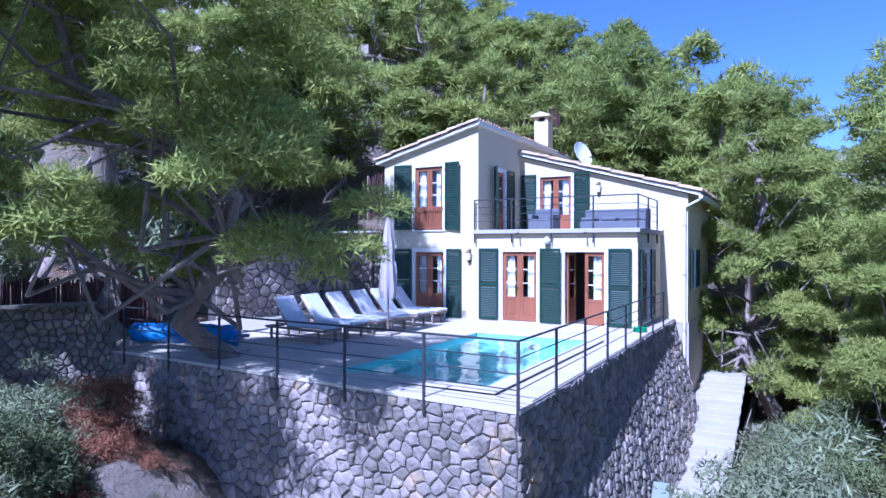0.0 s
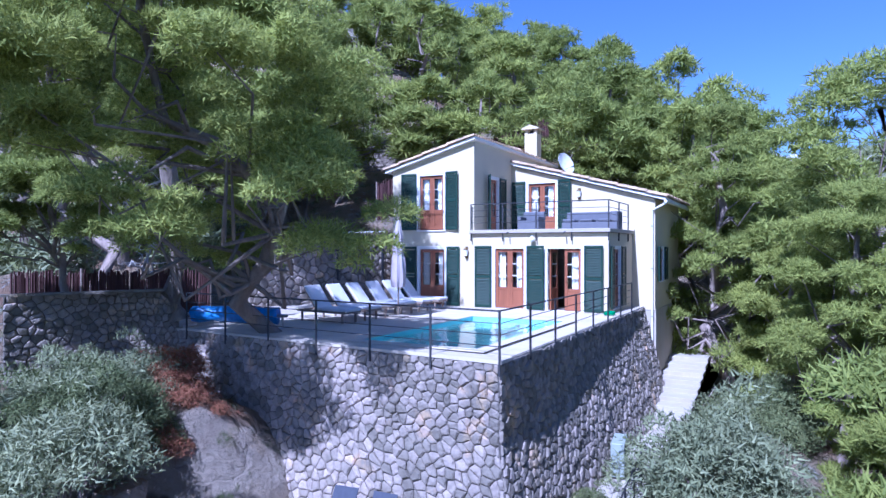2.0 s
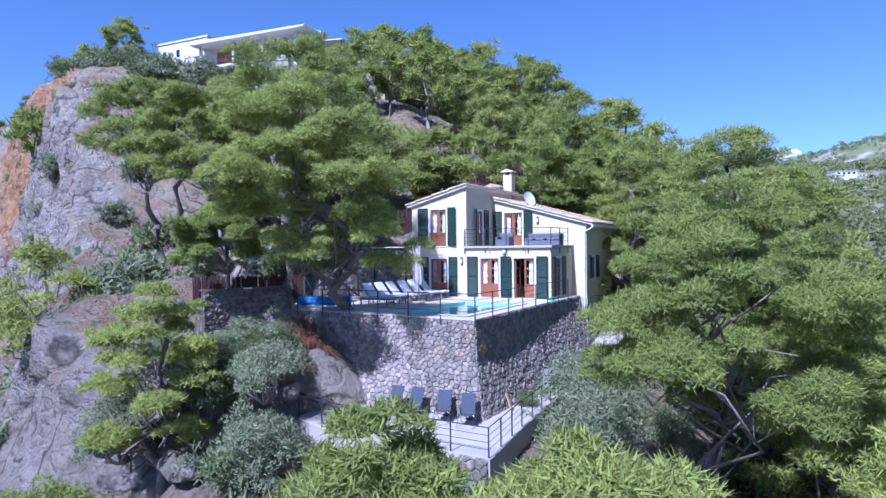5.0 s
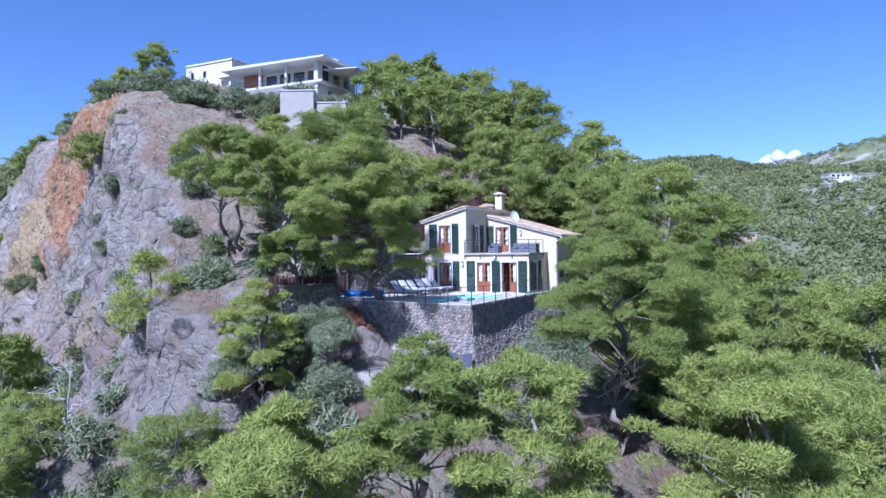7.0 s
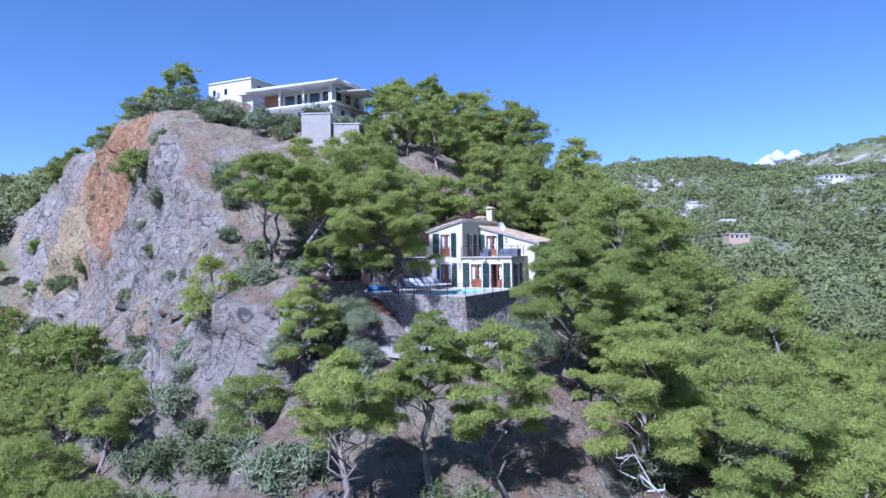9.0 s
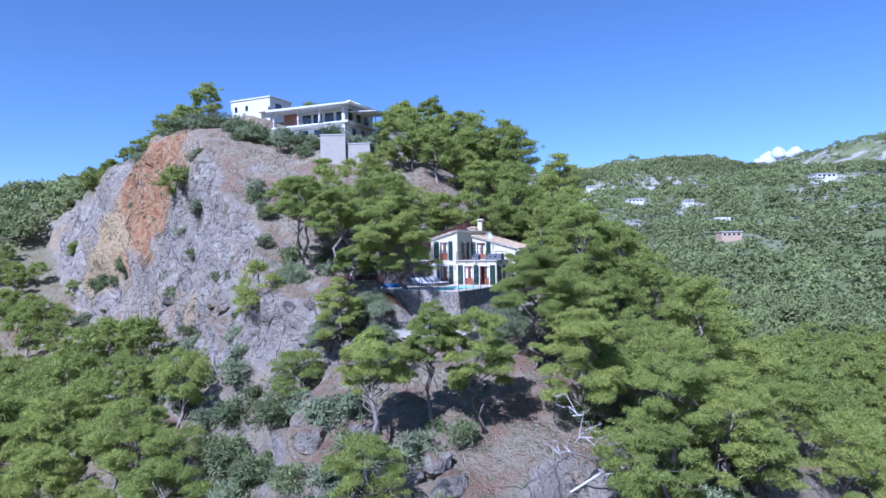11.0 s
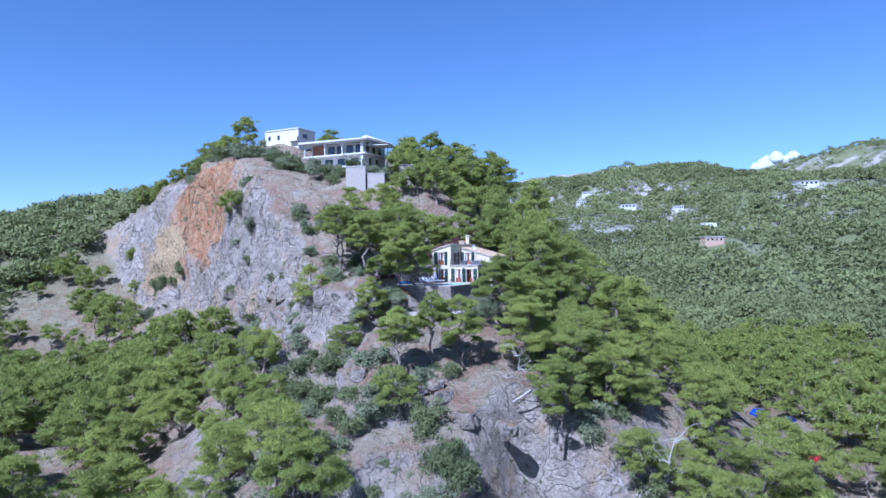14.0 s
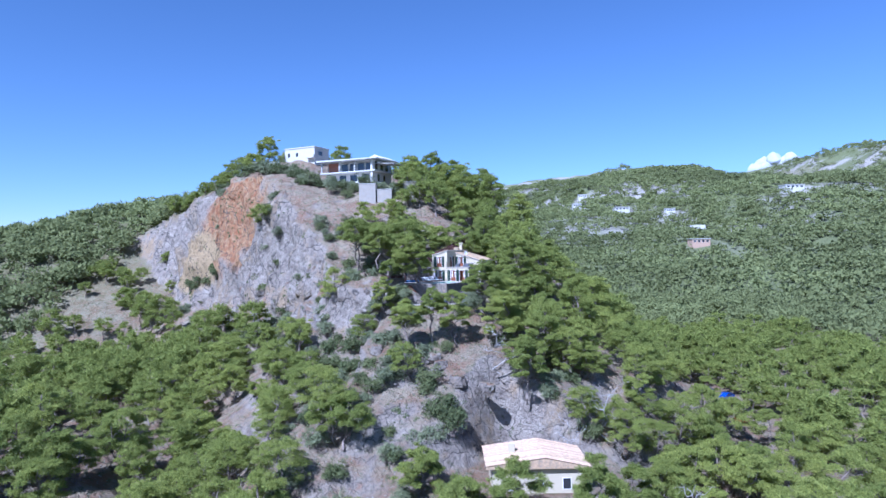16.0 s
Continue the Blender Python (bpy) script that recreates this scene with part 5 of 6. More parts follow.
part("roof", B((-4.4, 0.6, 3.4, 4.4, 4.6, 3.8)), M_ROOFSLAB, arc)
for i in range(4):
    part("column", tube(bmesh.new(), (-4 + 2.6 * i, 0.9, -1), (-4 + 2.6 * i, 0.9, 3.4), 0.25, seg=10), M_PLASTER_WHITE, arc)
part("back_wall", B((-4.2, 4.2, -1, 4.2, 4.5, 3.4)), M_PLASTER_WHITE, arc)

for u, v, z, w, hgt in ((-20.3, 48.0, 18.0, 4.4, 6.3), (-15.9, 48.6, 17.6, 4.0, 5.2), (-9.2, 52, 20.5, 3.4, 4.6)):
    rw = on_hill(u, v, z, "retaining_wall", "plain concrete retaining wall in the hillside below the villa", "wall")
    part("wall", B((-w / 2, 0, -2, w / 2, 5.0, hgt), bevel=0.04), M_CONCRETE, rw)
    part("coping", B((-w / 2 - 0.1, -0.1, hgt, w / 2 + 0.1, 5.1, hgt + 0.12)), M_ROOFSLAB, rw)

# the tiled house on the slope below
lowh = on_hill(11.2, -38.5, -25.2, "lower_house", "stone house with a clay tiled roof low on the slope")
part("wall", B((-4.4, 0, -2, 4.2, 7, 3.2)), M_PLASTER, lowh)
part("roof", prism(bmesh.new(), [(-5.0, 3.2), (4.8, 3.2), (4.8, 3.4), (0.6, 4.5), (-5.0, 3.6)], "y", -0.6, 7.6), M_TILE, lowh)
v_, f_ = [], []
for k in range(34):
    yy = -0.6 + 8.2 * k / 33
    for (xa, za, xb, zb) in ((-5.05, 3.6, 0.6, 4.5), (0.6, 4.5, 4.85, 3.4)):
        o = len(v_)
        for xx, zz in ((xa, za), (xb, zb)):
            for j in range(5):
                t = math.pi * j / 4
                v_.append((xx, yy + 0.11 * math.cos(t), zz + 0.02 + 0.10 * math.sin(t)))
        f_ += [(o + j, o + j + 1, o + 6 + j, o + 5 + j) for j in range(4)]
tr = new("tile_rows", mesh_from(np.array(v_), np.array(f_), "tile_rows", M_TILE))
tr.parent = lowh
tagged(tr, kind="stuff")
part("chimney", B((-2.6, 3, 3.6, -2.0, 3.6, 5.2), bevel=0.03), M_PLASTER, lowh)
lowh.scale = (1.35, 1.0, 1.1)
for x in (-3.2, -0.4, 2.2):
    block_window(lowh, x, x + 0.9, 0.6, 2.0, -0.01)


def far_house(u, v, w, material, label, tall):
    x, y = xy(u, v)
    z = ground(x, y) + noise.fractal(Vector((x, y, 0)) * 0.008, 1.0, 2.0, 4) * min(16, 1 + math.hypot(x, y) * 0.02) + 3.2
    h = on_hill(u, v, z, "far_house", label)
    part("wall", B((-w / 2, 0, -8, w / 2, w * 0.7, 3.6)), material, h)
    if tall:
        part("upper_wall", B((-w / 2 + w * 0.35, 1, 4.0, w / 2, w * 0.7, 7.4)), material, h)
    part("roof", B((-w / 2 - 0.6, -0.6, 3.6, w / 2 + 0.6, w * 0.72, 4.0)), M_ROOFSLAB, h)
    for i in range(4):
        block_window(h, -w / 2 + w * (0.08 + 0.23 * i), -w / 2 + w * (0.22 + 0.23 * i), 0.8, 2.8, -0.02)


FAR_HOMES = []


def seen_house(side, depth, w, material, label, tall=False):
    FAR_HOMES.append((side * depth - 0.4, depth - 119.8))
    far_house(side * depth - 0.4, depth - 119.8, w, material, label, tall)


seen_house(0.399, 630, 17, M_PLASTER_WHITE, "white modern house among the far pine woods", True)
seen_house(0.405, 528, 15, M_TERRA_FADED, "terracotta house among the far pine woods")
for side, dep, w in ((0.211, 831, 11), (0.22, 876, 11), (0.282, 774, 18), (0.358, 726, 10), (0.554, 669, 20)):
    seen_house(side, dep, w, M_PLASTER_WHITE, "small pale house on the far wooded hillside")

low2 = on_hill(34, -14, -27.5, "lower_house", "small house with a reddish tiled roof among the pines")
part("wall", B((-4, 0, -3, 4, 6, 2.6)), M_PLASTER, low2)
part("roof", prism(bmesh.new(), [(-4.6, 2.6), (4.6, 2.6), (4.6, 2.8), (0, 4.0), (-4.6, 2.8)], "y", -0.6, 6.6), M_TILE, low2)
for x in (-2.6, 0.8):
    block_window(low2, x, x + 1.0, 0.6, 1.9, -0.01)
ruin = on_hill(49, 32, -25, "rubble_shed", "pale rubble shed wall in the valley wood", "shed")
part("wall", B((-2.5, 0, -2, 2.5, 4, 3.4), bevel=0.05), M_STONE, ruin)
part("lintel", B((-0.7, -0.06, 1.9, 0.7, 0.0, 2.15)), M_CONCRETE, ruin)
# Dark sheet on the solid wall paints the shade of an opening.
part("doorway", B((-0.5, -0.02, -0.5, 0.5, 0.0, 1.9)), M_ROOM_SHADE, ruin)


bank_house = on_hill(8.6, 37.0, 7.4, "bank_house", "small mauve house with a tilted pale grey roof on the bank", turn=14)
part("wall", B((-2.6, 0, -1.5, 2.6, 4.6, 1.5)), M_TERRA_PALE, bank_house)
part("roof", prism(bmesh.new(), [(-3.0, 2.7), (3.0, 1.5), (3.0, 1.62), (-3.0, 2.84)], "y", -0.6, 5.0), M_ROOFSLAB, bank_house)
part("gable", prism(bmesh.new(), [(-2.6, 1.5), (2.6, 1.5), (-2.6, 2.6)], "y", 0.0, 0.25), M_TERRA_PALE, bank_house)
block_window(bank_house, -1.4, -0.4, -0.2, 1.0, -0.01)


def car(u, v, z, turn, paint, label):
    x, y = xy(u, v)
    ob = thing("parked_car", label, "car", (x, y, z), turn, "cars parked in the valley")
    bm = prism(bmesh.new(), [(-2.1, 0.3), (2.1, 0.3), (2.1, 0.75), (1.2, 0.9), (0.6, 1.4), (-1.0, 1.42), (-1.7, 0.95), (-2.1, 0.85)], "y", -0.85, 0.85)
    bmesh.ops.bevel(bm, geom=bm.edges[:], offset=0.06, segments=2, affect="EDGES")
    part("body", bm, paint, ob)
    part("windscreen", prism(bmesh.new(), [(0.68, 1.34), (1.16, 0.95), (1.2, 0.97), (0.72, 1.36)], "y", -0.7, 0.7), M_PANE_DARK, ob)
    for sy in (-0.86, 0.83):
        part("side_window", B((-1.2, sy, 0.98, 0.5, sy + 0.03, 1.3)), M_PANE_DARK, ob)
    for wx in (-1.3, 1.3):
        for wy in (-0.8, 0.62):
            part("wheel", tube(bmesh.new(), (wx, wy, 0.32), (wx, wy + 0.18, 0.32), 0.32, seg=14), M_IRON, ob)


M_BLUE = mat("blue_car_paint", (0.02, 0.06, 0.30), 0.25, vary=0.05)
M_REDCAR = mat("red_car_paint", (0.35, 0.02, 0.02), 0.25, vary=0.05)
for u, v, tn, pt, lb in ((63.5, 37, 60, M_BLUE, "dark blue car parked on the valley track"), (66, 31, 65, M_BLUE, "blue car parked on the valley track"), (59.5, 10, 70, M_REDCAR, "red car parked on the valley track")):
    car(u, v, ground(*xy(u, v)) + 0.05, tn, pt, lb)

# ---- the land and its woods ----
terrain()
rng = np.random.default_rng(5)
KINDS = [(9, 3.3, (0.8, 0.3), 0.4, 20), (10, 3.0, (-0.5, 0.6), 0.25, 22), (8, 3.6, (0.3, -0.9), 0.45, 20), (11, 3.2, (0.2, 0.4), 0.3, 24), (7, 2.5, (-0.4, -0.2), 0.15, 18),
         (9, 2.9, (1.0, 0.8), 0.35, 20)]
PINES = [pine_shape(10 + i, h, sp, 7000, 0.34, lean=ln, bare=br, clumps=cl) for i, (h, sp, ln, br, cl) in enumerate(KINDS)]
FINE = [pine_shape(20 + i, h, sp, 15000, 0.21, lean=ln, bare=br, clumps=cl + 4) for i, (h, sp, ln, br, cl) in enumerate(KINDS)]
LOW = [pine_shape(30 + i, h, sp, 1500, 0.75, lean=ln, bare=br, clumps=max(10, cl // 2), seg=4) for i, (h, sp, ln, br, cl) in enumerate(KINDS)]
SHRUBS = [bush_shape(40 + i, h, sp, 1600, 0.27, m) for i, (h, sp, m) in enumerate([(1.8, 1.3, M_OLIVE), (1.5, 1.4, M_SHRUB), (2.4, 1.5, M_SHRUB), (2.2, 1.5, M_OLIVE)])]

BUSHES = [bush_shape(60 + i, h, sp, 13000, 0.095, m, 16) for i, (h, sp, m) in enumerate([(1.8, 1.3, M_OLIVE), (1.5, 1.4, M_SHRUB), (2.4, 1.5, M_SHRUB), (2.2, 1.5, M_OLIVE)])]

M_RUST = mat("withered_rust_leaves", (0.27, 0.125, 0.07), 0.9, vary=0.3, scale=3, per_island=0.35, trans=0.2, spec=0.1)
DRY = bush_shape(70, 1.5, 1.4, 9000, 0.10, M_RUST, 14)


def near_pine(seed, at, height, spread, blades=22000, size=0.22, lean=(0, 0), bare=0.3, clumps=34, label="", turn=0, low=0.30):
    sh = pine_shape(seed, height, spread, blades, size, lean, bare, clumps, 8, 0.66, (0.17, 0.30), low)
    return plant(sh, "pine_tree", label or "large green Aleppo pine on the steep slope", "tree", at, turn, 1.0, "pines round the house")


# pines that the drone passes close by
near_pine(101, (-6.8, 1.83, 0.0), 9.0, 3.1, 125000, 0.115, (0.9, -5.2), 0.15, 44, "broad dark green pine growing through the pool terrace", low=0.14)
near_pine(122, (-12.2, -0.6, 0.2), 4.3, 1.7, 45000, 0.115, (0.9, -1.6), 0.42, 22, "low leaning pine rooted behind the garden wall", low=0.45)
near_pine(102, (-14.5, 1.0, 1.0), 10.0, 2.4, 50000, 0.15, (-1.4, -0.6), 0.45, 24, "tall Aleppo pine on the rock beside the terrace", low=0.5)
near_pine(103, (-23.5, 4.0, 3.0), 10.5, 2.9, 24000, 0.22, (-0.6, -0.4), 0.45, 24, low=0.5)
near_pine(105, (6.3, 11.0, -5.5), 9.8, 2.3, 85000, 0.11, (0.3, 0.2), 0.2, 34)
near_pine(106, (10.5, 5.5, -8.5), 11.5, 2.6, 60000, 0.135, (0.4, -0.5), 0.3, 34)
near_pine(119, (4.9, 15.0, -5.5), 8.8, 2.0, 55000, 0.13, (0.3, 0.4), 0.1, 30, low=0.15)
near_pine(120, (8.4, 18.5, -6.0), 10.0, 2.4, 40000, 0.17, (0.2, 0.2), 0.1, 30, low=0.15)
near_pine(121, (7.6, 7.6, -7.0), 7.0, 2.1, 55000, 0.13, (0.2, 0.2), 0.1, 28, low=0.15)
# by bearing: across, along, crown top, height, spread
for i, (u, v, z_top, hh, sp, blades, size, bare, label) in enumerate([
        (6.4, -6.4, 4.3, 12.5, 3.0, 120000, 0.115, 0.52, "pine with a pale leaning trunk beside the lower terrace"),
        (-3.0, -14.3, 0.1, 9.8, 2.0, 34000, 0.16, 0.60, "round-headed pine below the lower terrace"),
        (0.9, -14.2, -0.3, 9.4, 2.5, 36000, 0.17, 0.35, "spreading pine below the lower terrace"),
        (-6.9, -16.2, -1.4, 9.5, 2.4, 34000, 0.17, 0.55, "thin-crowned pine on the rocky front of the spur"),
        (9.3, -12.6, -0.6, 11.5, 3.0, 60000, 0.145, 0.35, ""), (14.8, -16.0, -3.6, 11.5, 2.9, 55000, 0.15, 0.35, ""),
        (-11.8, -0.8, 1.7, 8.0, 2.1, 40000, 0.14, 0.25, "bushy pine on the rocks below the garden wall"),
        (-14.4, 15.0, 12.2, 10.0, 2.7, 26000, 0.2, 0.62, "umbrella-shaped pine with a bare trunk above the terrace"),
        (-19.0, 19.5, 13.4, 9.5, 2.7, 22000, 0.22, 0.60, "umbrella-shaped pine with a bare trunk above the cliff"),
        (-8.3, 5.6, 13.2, 12.4, 2.7, 30000, 0.15, 0.64, "tall pine with a high crown beside the loungers"),
        (-9.0, 21.5, 14.6, 10.5, 2.9, 22000, 0.22, 0.5, ""), (8.9, 31.4, 14.8, 9.0, 2.9, 18000, 0.25, 0.3, ""), (3.9, 44.0, 19.5, 9.0, 3.0, 14000, 0.3, 0.4, ""),
        (14.0, 22.0, 10.0, 9.0, 2.7, 20000, 0.24, 0.3, ""), (9.6, 28.0, 12.5, 9.5, 2.6, 18000, 0.25, 0.4, ""), (16.9, 6.5, 1.5, 11.5, 2.9, 24000, 0.22, 0.3, ""),
        (17.0, -3.0, -1.8, 11.0, 3.0, 40000, 0.17, 0.3, ""), (11.0, -4.5, 1.0, 11.0, 2.7, 48000, 0.15, 0.3, ""), (23.0, -9.0, -5.5, 11.0, 3.0, 34000, 0.18, 0.3, ""),
        (11.0, 66.0, 30.3, 15.0, 3.4, 12000, 0.4, 0.3, "tall dark pine on the crest behind the house"), (13.2, 61.0, 27.6, 14.5, 3.3, 12000, 0.4, 0.3, "tall dark pine on the crest behind the house"), (20.5, 57.0, 21.8, 13.0, 3.2, 12000, 0.4, 0.3, ""), (5.0, 64.0, 31.0, 14.0, 3.4, 12000, 0.4, 0.3, "tall dark pine on the crest behind the house"),
        (12.0, -22.0, -7.5, 9.5, 2.4, 18000, 0.22, 0.4, ""), (14.0, 10.0, 9.3, 13.0, 3.0, 30000, 0.2, 0.3, ""), (10.6, 14.5, 8.6, 12.5, 2.5, 40000, 0.17, 0.05, ""), (19.0, 12.0, 7.3, 13.0, 3.0, 22000, 0.24, 0.3, ""),
        (24.5, 3.0, 1.0, 13.0, 3.1, 18000, 0.26, 0.3, ""), (-8.2, 8.6 + 12, 11.5, 9.0, 2.6, 20000, 0.22, 0.5, "")]):
    near_pine(200 + i, (*xy(u, v), z_top - hh), hh, sp, blades, size, (0.3, 0.2 if i % 2 else -0.3), bare, min(60, max(26, int(1.6 * hh * (1 - bare) * sp))), label, low=bare * 0.9)
for i, (u, v, hh) in enumerate([(-4, 72, 15.5), (2, 76, 17.0), (8, 75, 16.0), (13, 79, 15.0), (-1, 66, 13.5), (10, 68, 13.5), (-9, 62, 10.0), (-59, 93, 11.0), (-63, 90, 7.0)]):
    near_pine(130 + i, (*xy(u, v), ground(*xy(u, v)) - 0.4), hh, 3.1, 9000, 0.42, (0.3, 0.2), 0.3, 26, "tall dark pine on the crest behind the house")

# olives and scrub round the terraces
for i, (kind, x, y, z, sc) in enumerate([(3, 3.25, 4.4, -4.6, 1.55), (3, 3.9, 1.8, -5.4, 1.5), (0, 3.4, 7.2, -4.4, 1.25), (3, -6.4, -4.6, -2.6, 1.0), (0, -5.4, -6.2, -5.0, 1.3), (1, -7.6, -3.2, -1.9, 1.0),
                                         (1, -9.0, -5.0, -3.4, 1.1), (2, -11.5, -5.6, -4.8, 1.2), (0, -12.8, -3.9, -2.4, 0.9), (1, 1.1, 2.5, -3.75, 0.38), (2, 5.6, 3.5, -6.0, 1.2), (2, 4.6, -2.4, -6.8, 1.2), (2, 3.9, 9.6, -4.6, 1.1), (2, 4.4, 12.0, -4.6, 1.1), (3, 3.6, 10.9, -4.4, 1.0), (1, 5.2, 5.6, -6.0, 1.3), (3, -9.3, -3.4, -2.0, 0.8), (1, -8.3, -4.4, -2.7, 0.85), (0, -11.8, -6.6, -5.0, 1.2), (3, -8.5, -1.7, -1.9, 0.85), (1, -7.5, -2.3, -2.4, 0.8), (0, -10.0, -2.2, -1.6, 0.8)]):
    wild = kind in (0, 3)
    plant(BUSHES[kind], "olive_bush" if wild else "scrub_bush", "grey-green wild olive bush beside the terrace wall" if wild else "dark green scrub bush on the rocks", "bush", (x, y, z), 47 * i, sc, "bushes round the terraces")


for i, (x, y, z, sc) in enumerate([(-7.9, -0.9, -1.0, 0.5), (-7.3, -1.2, -1.5, 0.55), (-8.5, -0.8, -0.9, 0.4), (-7.9, -1.9, -1.9, 0.5), (-6.8, -1.0, -1.9, 0.4), (-7.0, -2.0, -2.4, 0.5)]):
    plant(DRY, "dry_bush", "rust-brown withered bush on the bank beside the wall", "bush", (x, y, z), 61 * i, sc, "withered bushes on the bank")


def clear_of_buildings_and_views(x, y):
    u, v = uv(x, y)
    if -16 < x < 9 and -7 < y < 19:
        return False
    # These two boxes reach downhill to keep the villa in the camera's view.
    if -66 < u < -12 and 54 < v < 108:
        return False
    if -42 < u < -12 and 38 < v < 56:
        return False
    # The first box here keeps the shed and cars in the camera's view.
    if 44 < u < 66 and 14 < v < 42 or -19 < x < -6 and 30 < y < 44:
        return False
    if 15 < x < 40 and -36 < y < -12:
        return False
    return True


def on_camera_way(u, v, z_top):
    """True where a crown would stand in the drone's lane, a straight strip from the terrace out over the valley."""
    if v > -4:
        return False
    lane = -3.0 - 0.20 * min(60, -v) if -v < 75 else -17
    return abs(u) < 4.5 + 0.05 * -v and z_top > lane


def wood():
    """Pines by kind of ground: thick on the flanks, thin on the cliff and the front of the spur. The nearest stand singly, the rest are one wood."""
    spots = []
    for k in range(6000):
        u, v = rng.uniform(-125, 125), rng.uniform(-82, 120)
        x, y = xy(u, v)
        d = 0.81 * (u + 20) + 0.58 * (v - 8)
        s = -0.58 * (u + 20) + 0.81 * (v - 8)
        dens = 0.26
        d = d + 0.9 * max(0, min(20, -s - 14)) + 0.2 * max(s - 75, 0)
        if -8 < d < 12 and -8 < s < 100:
            dens = 0.016
        elif -18 < d <= -8 and s > -20:
            dens = 0.20
        elif u > 10:
            dens = 0.27
        elif v < 8 and u > -22:
            dens = 0.105
        elif v > 60 and u < -15:
            dens = 0.09
        if rng.random() > dens or not clear_of_buildings_and_views(x, y):
            continue
        if abs(u) > 0.78 * (v + 128) + 6:
            continue
        z = ground(x, y)
        sc = float(rng.uniform(0.6, 1.05))
        if on_camera_way(u, v, z + 10.5 * sc):
            continue
        spots.append((math.hypot(u * 0.8, v + 15), x, y, z - 0.4, sc, float(rng.uniform(0, 360)), int(rng.integers(6))))
    spots.sort()
    for j, (_, x, y, z, sc, turn, i) in enumerate(spots[:275]):
        plant((FINE if j < 55 else PINES)[i], "pine_tree", "green Aleppo pine with a broken crown on the hillside", "tree", (x, y, z), turn, sc, "hillside pines")
    woods_ob = thing("hill_wood", "dense green pine wood on the flanks of the hill", "woods", kind="stuff")
    arr = []
    for wd, cr in LOW:
        pair = []
        for me in (wd, cr):
            co = np.empty(len(me.vertices) * 3)
            me.vertices.foreach_get("co", co)
            fa = [tuple(p.vertices) for p in me.polygons]
            pair.append((co.reshape(-1, 3), np.array(fa)))
        arr.append(pair)
    for part_i, nm, m in ((0, "trunks", M_BARK), (1, "crowns", M_NEEDLE)):
        cs, fs, at = [], [], 0
        for _, x, y, z, sc, turn, i in spots[275:]:
            co, fa = arr[i][part_i]
            c, s_ = math.cos(radians(turn)), math.sin(radians(turn))
            p = np.stack([co[:, 0] * c - co[:, 1] * s_, co[:, 0] * s_ + co[:, 1] * c, co[:, 2]], -1) * sc + np.array([x, y, z])
            cs.append(p)
            fs.append(fa + at)
            at += len(co)
        ob = new(nm, mesh_from(np.concatenate(cs), np.concatenate(fs), nm, m))
        ob.parent = woods_ob
        tagged(ob, kind="stuff")


wood()

# scrub clinging to the cliff and the rocky front of the spur
n = 0
for k in range(1300):
    u, v = rng.uniform(-85, 25), rng.uniform(-45, 95)
    x, y = xy(u, v)
    d = 0.81 * (u + 20) + 0.58 * (v - 8)
    if not (-10 < d < 16 or (v < 2 and abs(u) < 24)) or not clear_of_buildings_and_views(x, y) or n >= 230:
        continue
    z = ground(x, y)
    if on_camera_way(u, v, z + 2.5):
        continue
    plant(SHRUBS[int(rng.integers(4))], "scrub_bush", "low wild bush rooted on the limestone slope", "bush", (x, y, z - 0.5), float(rng.uniform(0, 360)), float(rng.uniform(0.7, 1.5)), "scrub on the rocks")
    n += 1


def far_woods():
    """The wooded slopes beyond the valley: crowns of a few loose clumps each, all one sheet of wood."""
    r = np.random.default_rng(77)
    near_c, near_r, far_c, far_r = [], [], [], []
    for k in range(33000):
        if k < 20000:
            u, v = r.uniform(40, 700), r.uniform(40, 950)
        elif k < 26000:
            u, v = r.uniform(300, 1300), r.uniform(700, 1600)
        else:
            u, v = r.uniform(-420, 60), r.uniform(30, 300)
        if -125 < u < 125 and v < 120 or abs(u) > 0.78 * (v + 150):
            continue
        x, y = xy(u, v)
        open_ = noise.fractal(Vector((x, y, 3.0)) * 0.011, 1.0, 2.0, 3)
        if u > 60 and open_ > 0.62 - 0.5 * float(sstep(350, 620, u)) * float(sstep(300, 600, v)):
            continue
        if any(abs(u - hu) < 13 and -20 < v - hv < 12 for hu, hv in FAR_HOMES):
            continue
        z = float(land(u, v)) + noise.fractal(Vector((x, y, 0)) * 0.008, 1.0, 2.0, 4) * min(16, 1 + math.hypot(x, y) * 0.02)
        away = math.hypot(u, v)
        big = r.uniform(1.5, 3.3) * (1 + away / 1600)
        cc, rr, m = (near_c, near_r, 5) if away < 260 else (far_c, far_r, 3)
        for c in range(m):
            cc.append((x + r.normal() * big * 0.55, y + r.normal() * big * 0.55, z + big * r.uniform(0.4, 1.4)))
            rr.append(big * r.uniform(0.5, 0.85))
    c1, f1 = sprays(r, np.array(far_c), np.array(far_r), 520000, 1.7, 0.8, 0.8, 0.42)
    ob = new("far_woods", mesh_from(c1, f1, "far_woods", M_NEEDLE_HAZED))
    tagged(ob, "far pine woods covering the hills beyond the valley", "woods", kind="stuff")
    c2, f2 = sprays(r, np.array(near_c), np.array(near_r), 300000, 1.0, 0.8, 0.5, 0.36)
    ob = new("valley_woods", mesh_from(c2, f2, "valley_woods", M_NEEDLE_HAZED))
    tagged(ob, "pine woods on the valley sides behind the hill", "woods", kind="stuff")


far_woods()

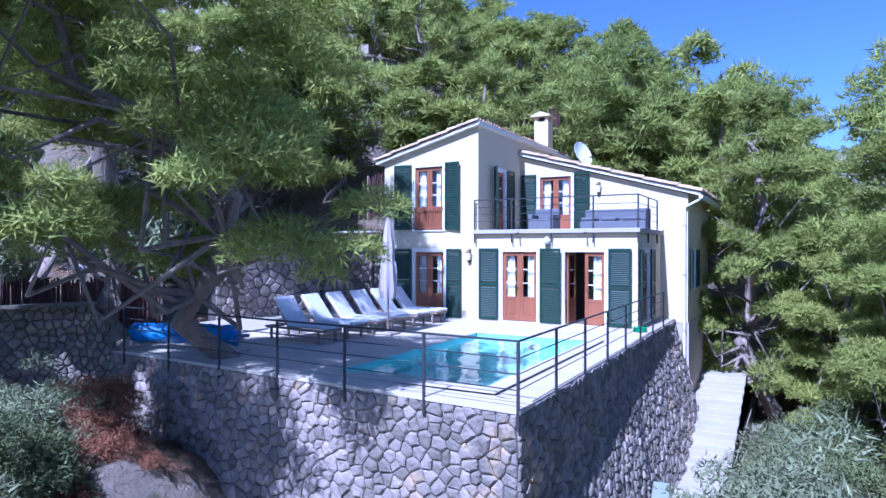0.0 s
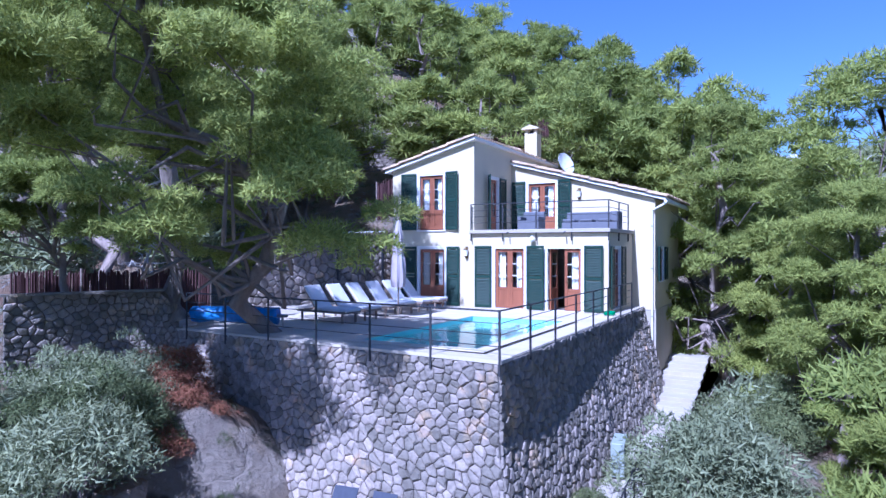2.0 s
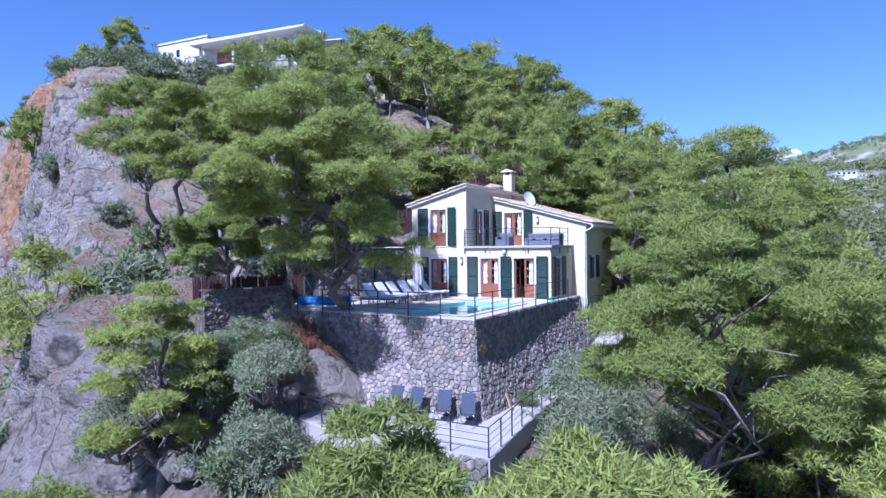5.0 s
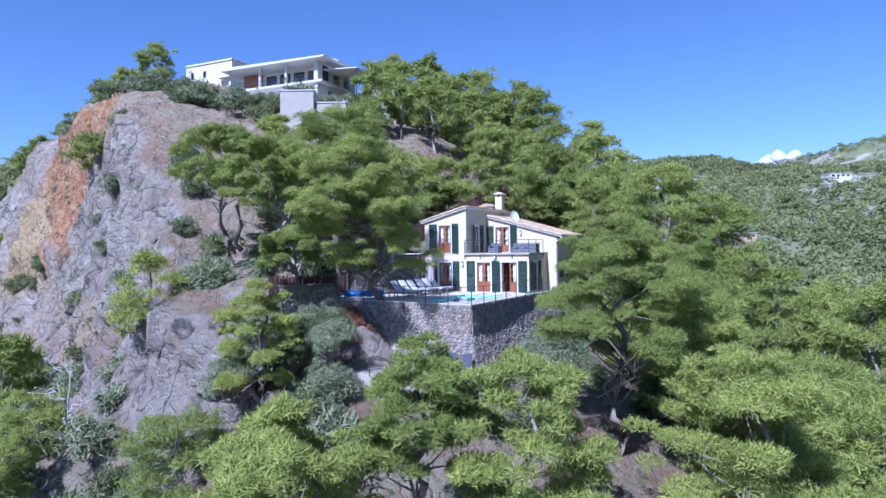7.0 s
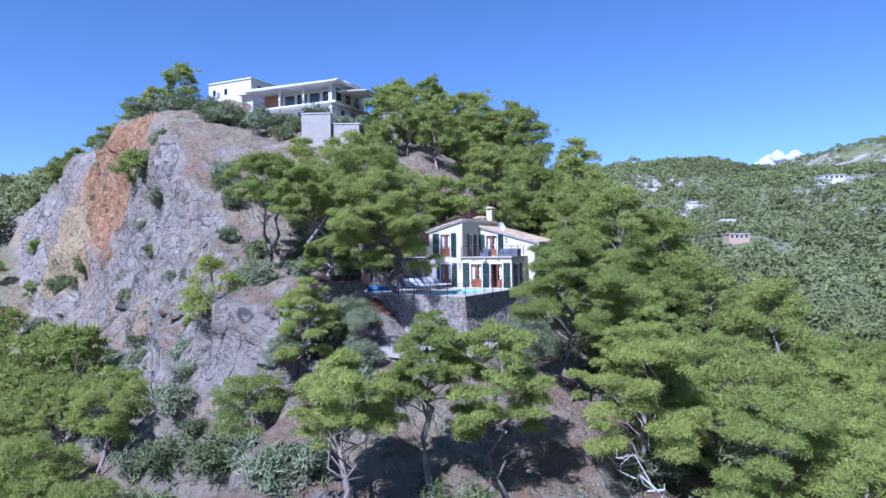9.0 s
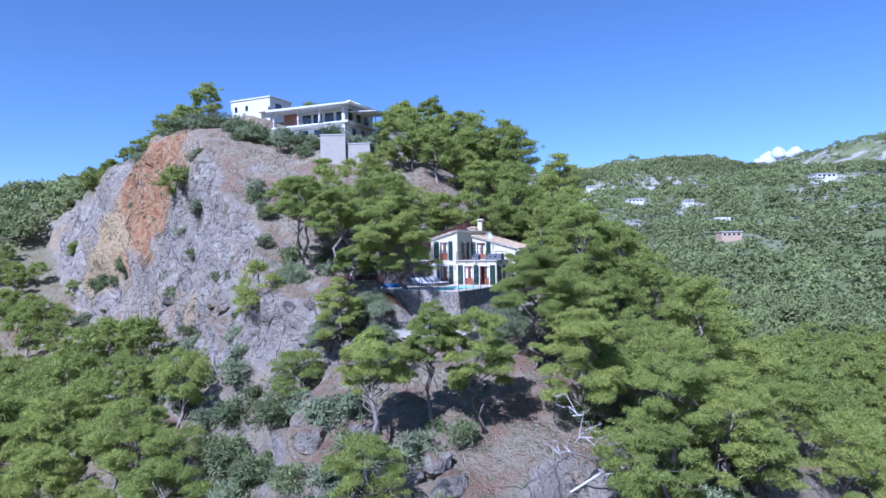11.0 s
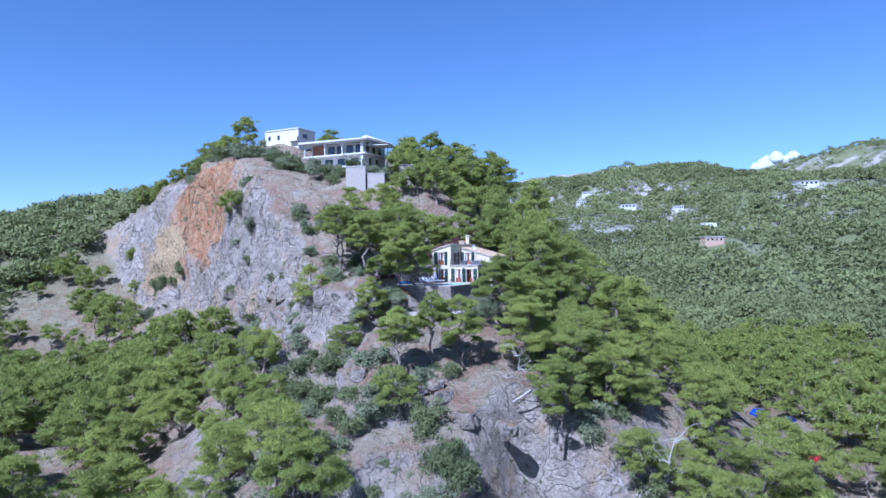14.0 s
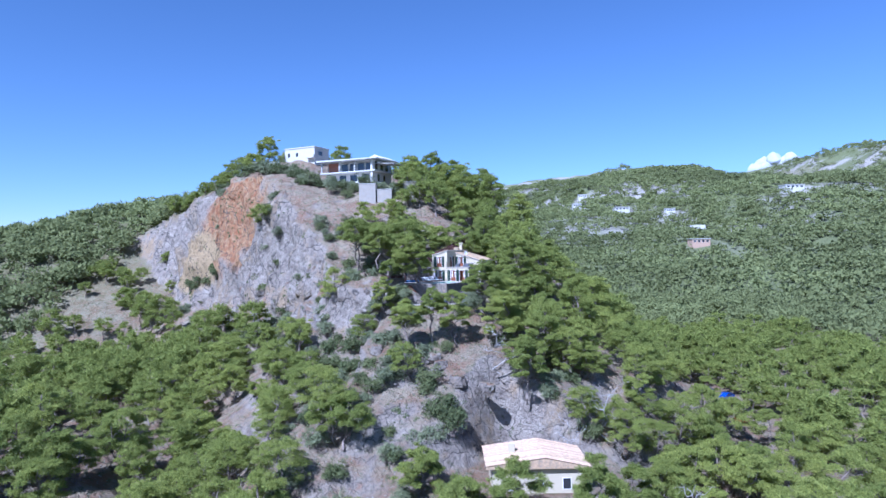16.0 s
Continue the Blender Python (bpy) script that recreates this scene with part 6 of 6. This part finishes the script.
# a low white cloud far behind the ridge
M_CLOUD = mat("white_cloud", (0.62, 0.64, 0.68), 1.0, vary=0.04, scale=0.01, trans=0.3, spec=0.0)
rc = np.random.default_rng(91)
bm = bmesh.new()
for i in range(26):
    k = i / 25
    cu, cz = 1470 + 330 * k, 345 + 80 * math.sin(math.pi * min(1, k * 1.25 + 0.1)) ** 2 * rc.random() - 40 * k
    p = Vector((*xy(cu, 2850 + rc.normal() * 30), cz))
    bmesh.ops.create_icosphere(bm, subdivisions=2, radius=float(rc.uniform(22, 44)), matrix=Matrix.Translation(p))
for vtx in bm.verts:
    vtx.co += Vector((noise.noise(vtx.co * 0.03), noise.noise(vtx.co * 0.03 + Vector((9, 0, 0))), noise.noise(vtx.co * 0.03 + Vector((0, 9, 0))))) * 22
cloud = link("cloud", bm, M_CLOUD, smooth=True)
tagged(cloud, "small white cloud low behind the far ridge", "cloud", kind="stuff")

for i, (u, v, hh) in enumerate([(17, -30, 7), (24, -24, 8), (8, -20, 6), (-26, 6, 6), (-12, 12, 5), (30, -38, 7)]):
    dead_tree(300 + i, (*xy(u, v), ground(*xy(u, v))), hh)
for i, (x, y, sz) in enumerate([(-13.2, -3.4, 1.1), (-14.2, -5.2, 1.5), (-6.2, -3.6, 0.5), (-8.6, -6.4, 0.8), (-12.4, -7.4, 1.5),
                                (-15.4, -3.0, 1.5), (6.8, -16.8, 1.4), (5.4, -18.5, 1.1), (8.6, -18.0, 1.2), (3.2, -19.5, 0.9), (12.0, -19.0, 1.5), (0.5, -16.5, 1.0), (-2.5, -19.0, 1.3), (16.5, -17.5, 1.2)]):
    boulder(400 + i, (x, y, ground(x, y) + 0.1 * sz), (sz * 1.1, sz * 0.85, sz * 0.9), 53 * i)
# shrubs and young trees along the cliff edge and below the villa
r2 = np.random.default_rng(12)
for i in range(46):
    u = -64 + 52 * i / 45 + r2.normal() * 1.0
    v = (62 if u < -44 else 55) + 24 * max(0, (-u - 25) / 40) + r2.normal() * 2.2
    x, y = xy(u, v)
    plant(SHRUBS[i % 4], "scrub_bush", "dense green bush below the hilltop villa", "bush", (x, y, ground(x, y) - 0.3), 31 * i, float(r2.uniform(1.0, 1.9)), "bushes below the villa")

for i, (u, v, hh) in enumerate([(7.4, -45.5, 11.0), (16.6, -46.5, 11.0), (1.0, -41.0, 8.0), (23.5, -37.0, 9.0), (-4.0, -37.0, 8.0)]):
    near_pine(150 + i, (*xy(u, v), -17.6 - hh if i < 2 else ground(*xy(u, v)) - 0.5), hh, 2.5, 12000, 0.3, (0.2, 0.1), 0.2, 24, "bushy green pine in front of the lower house")
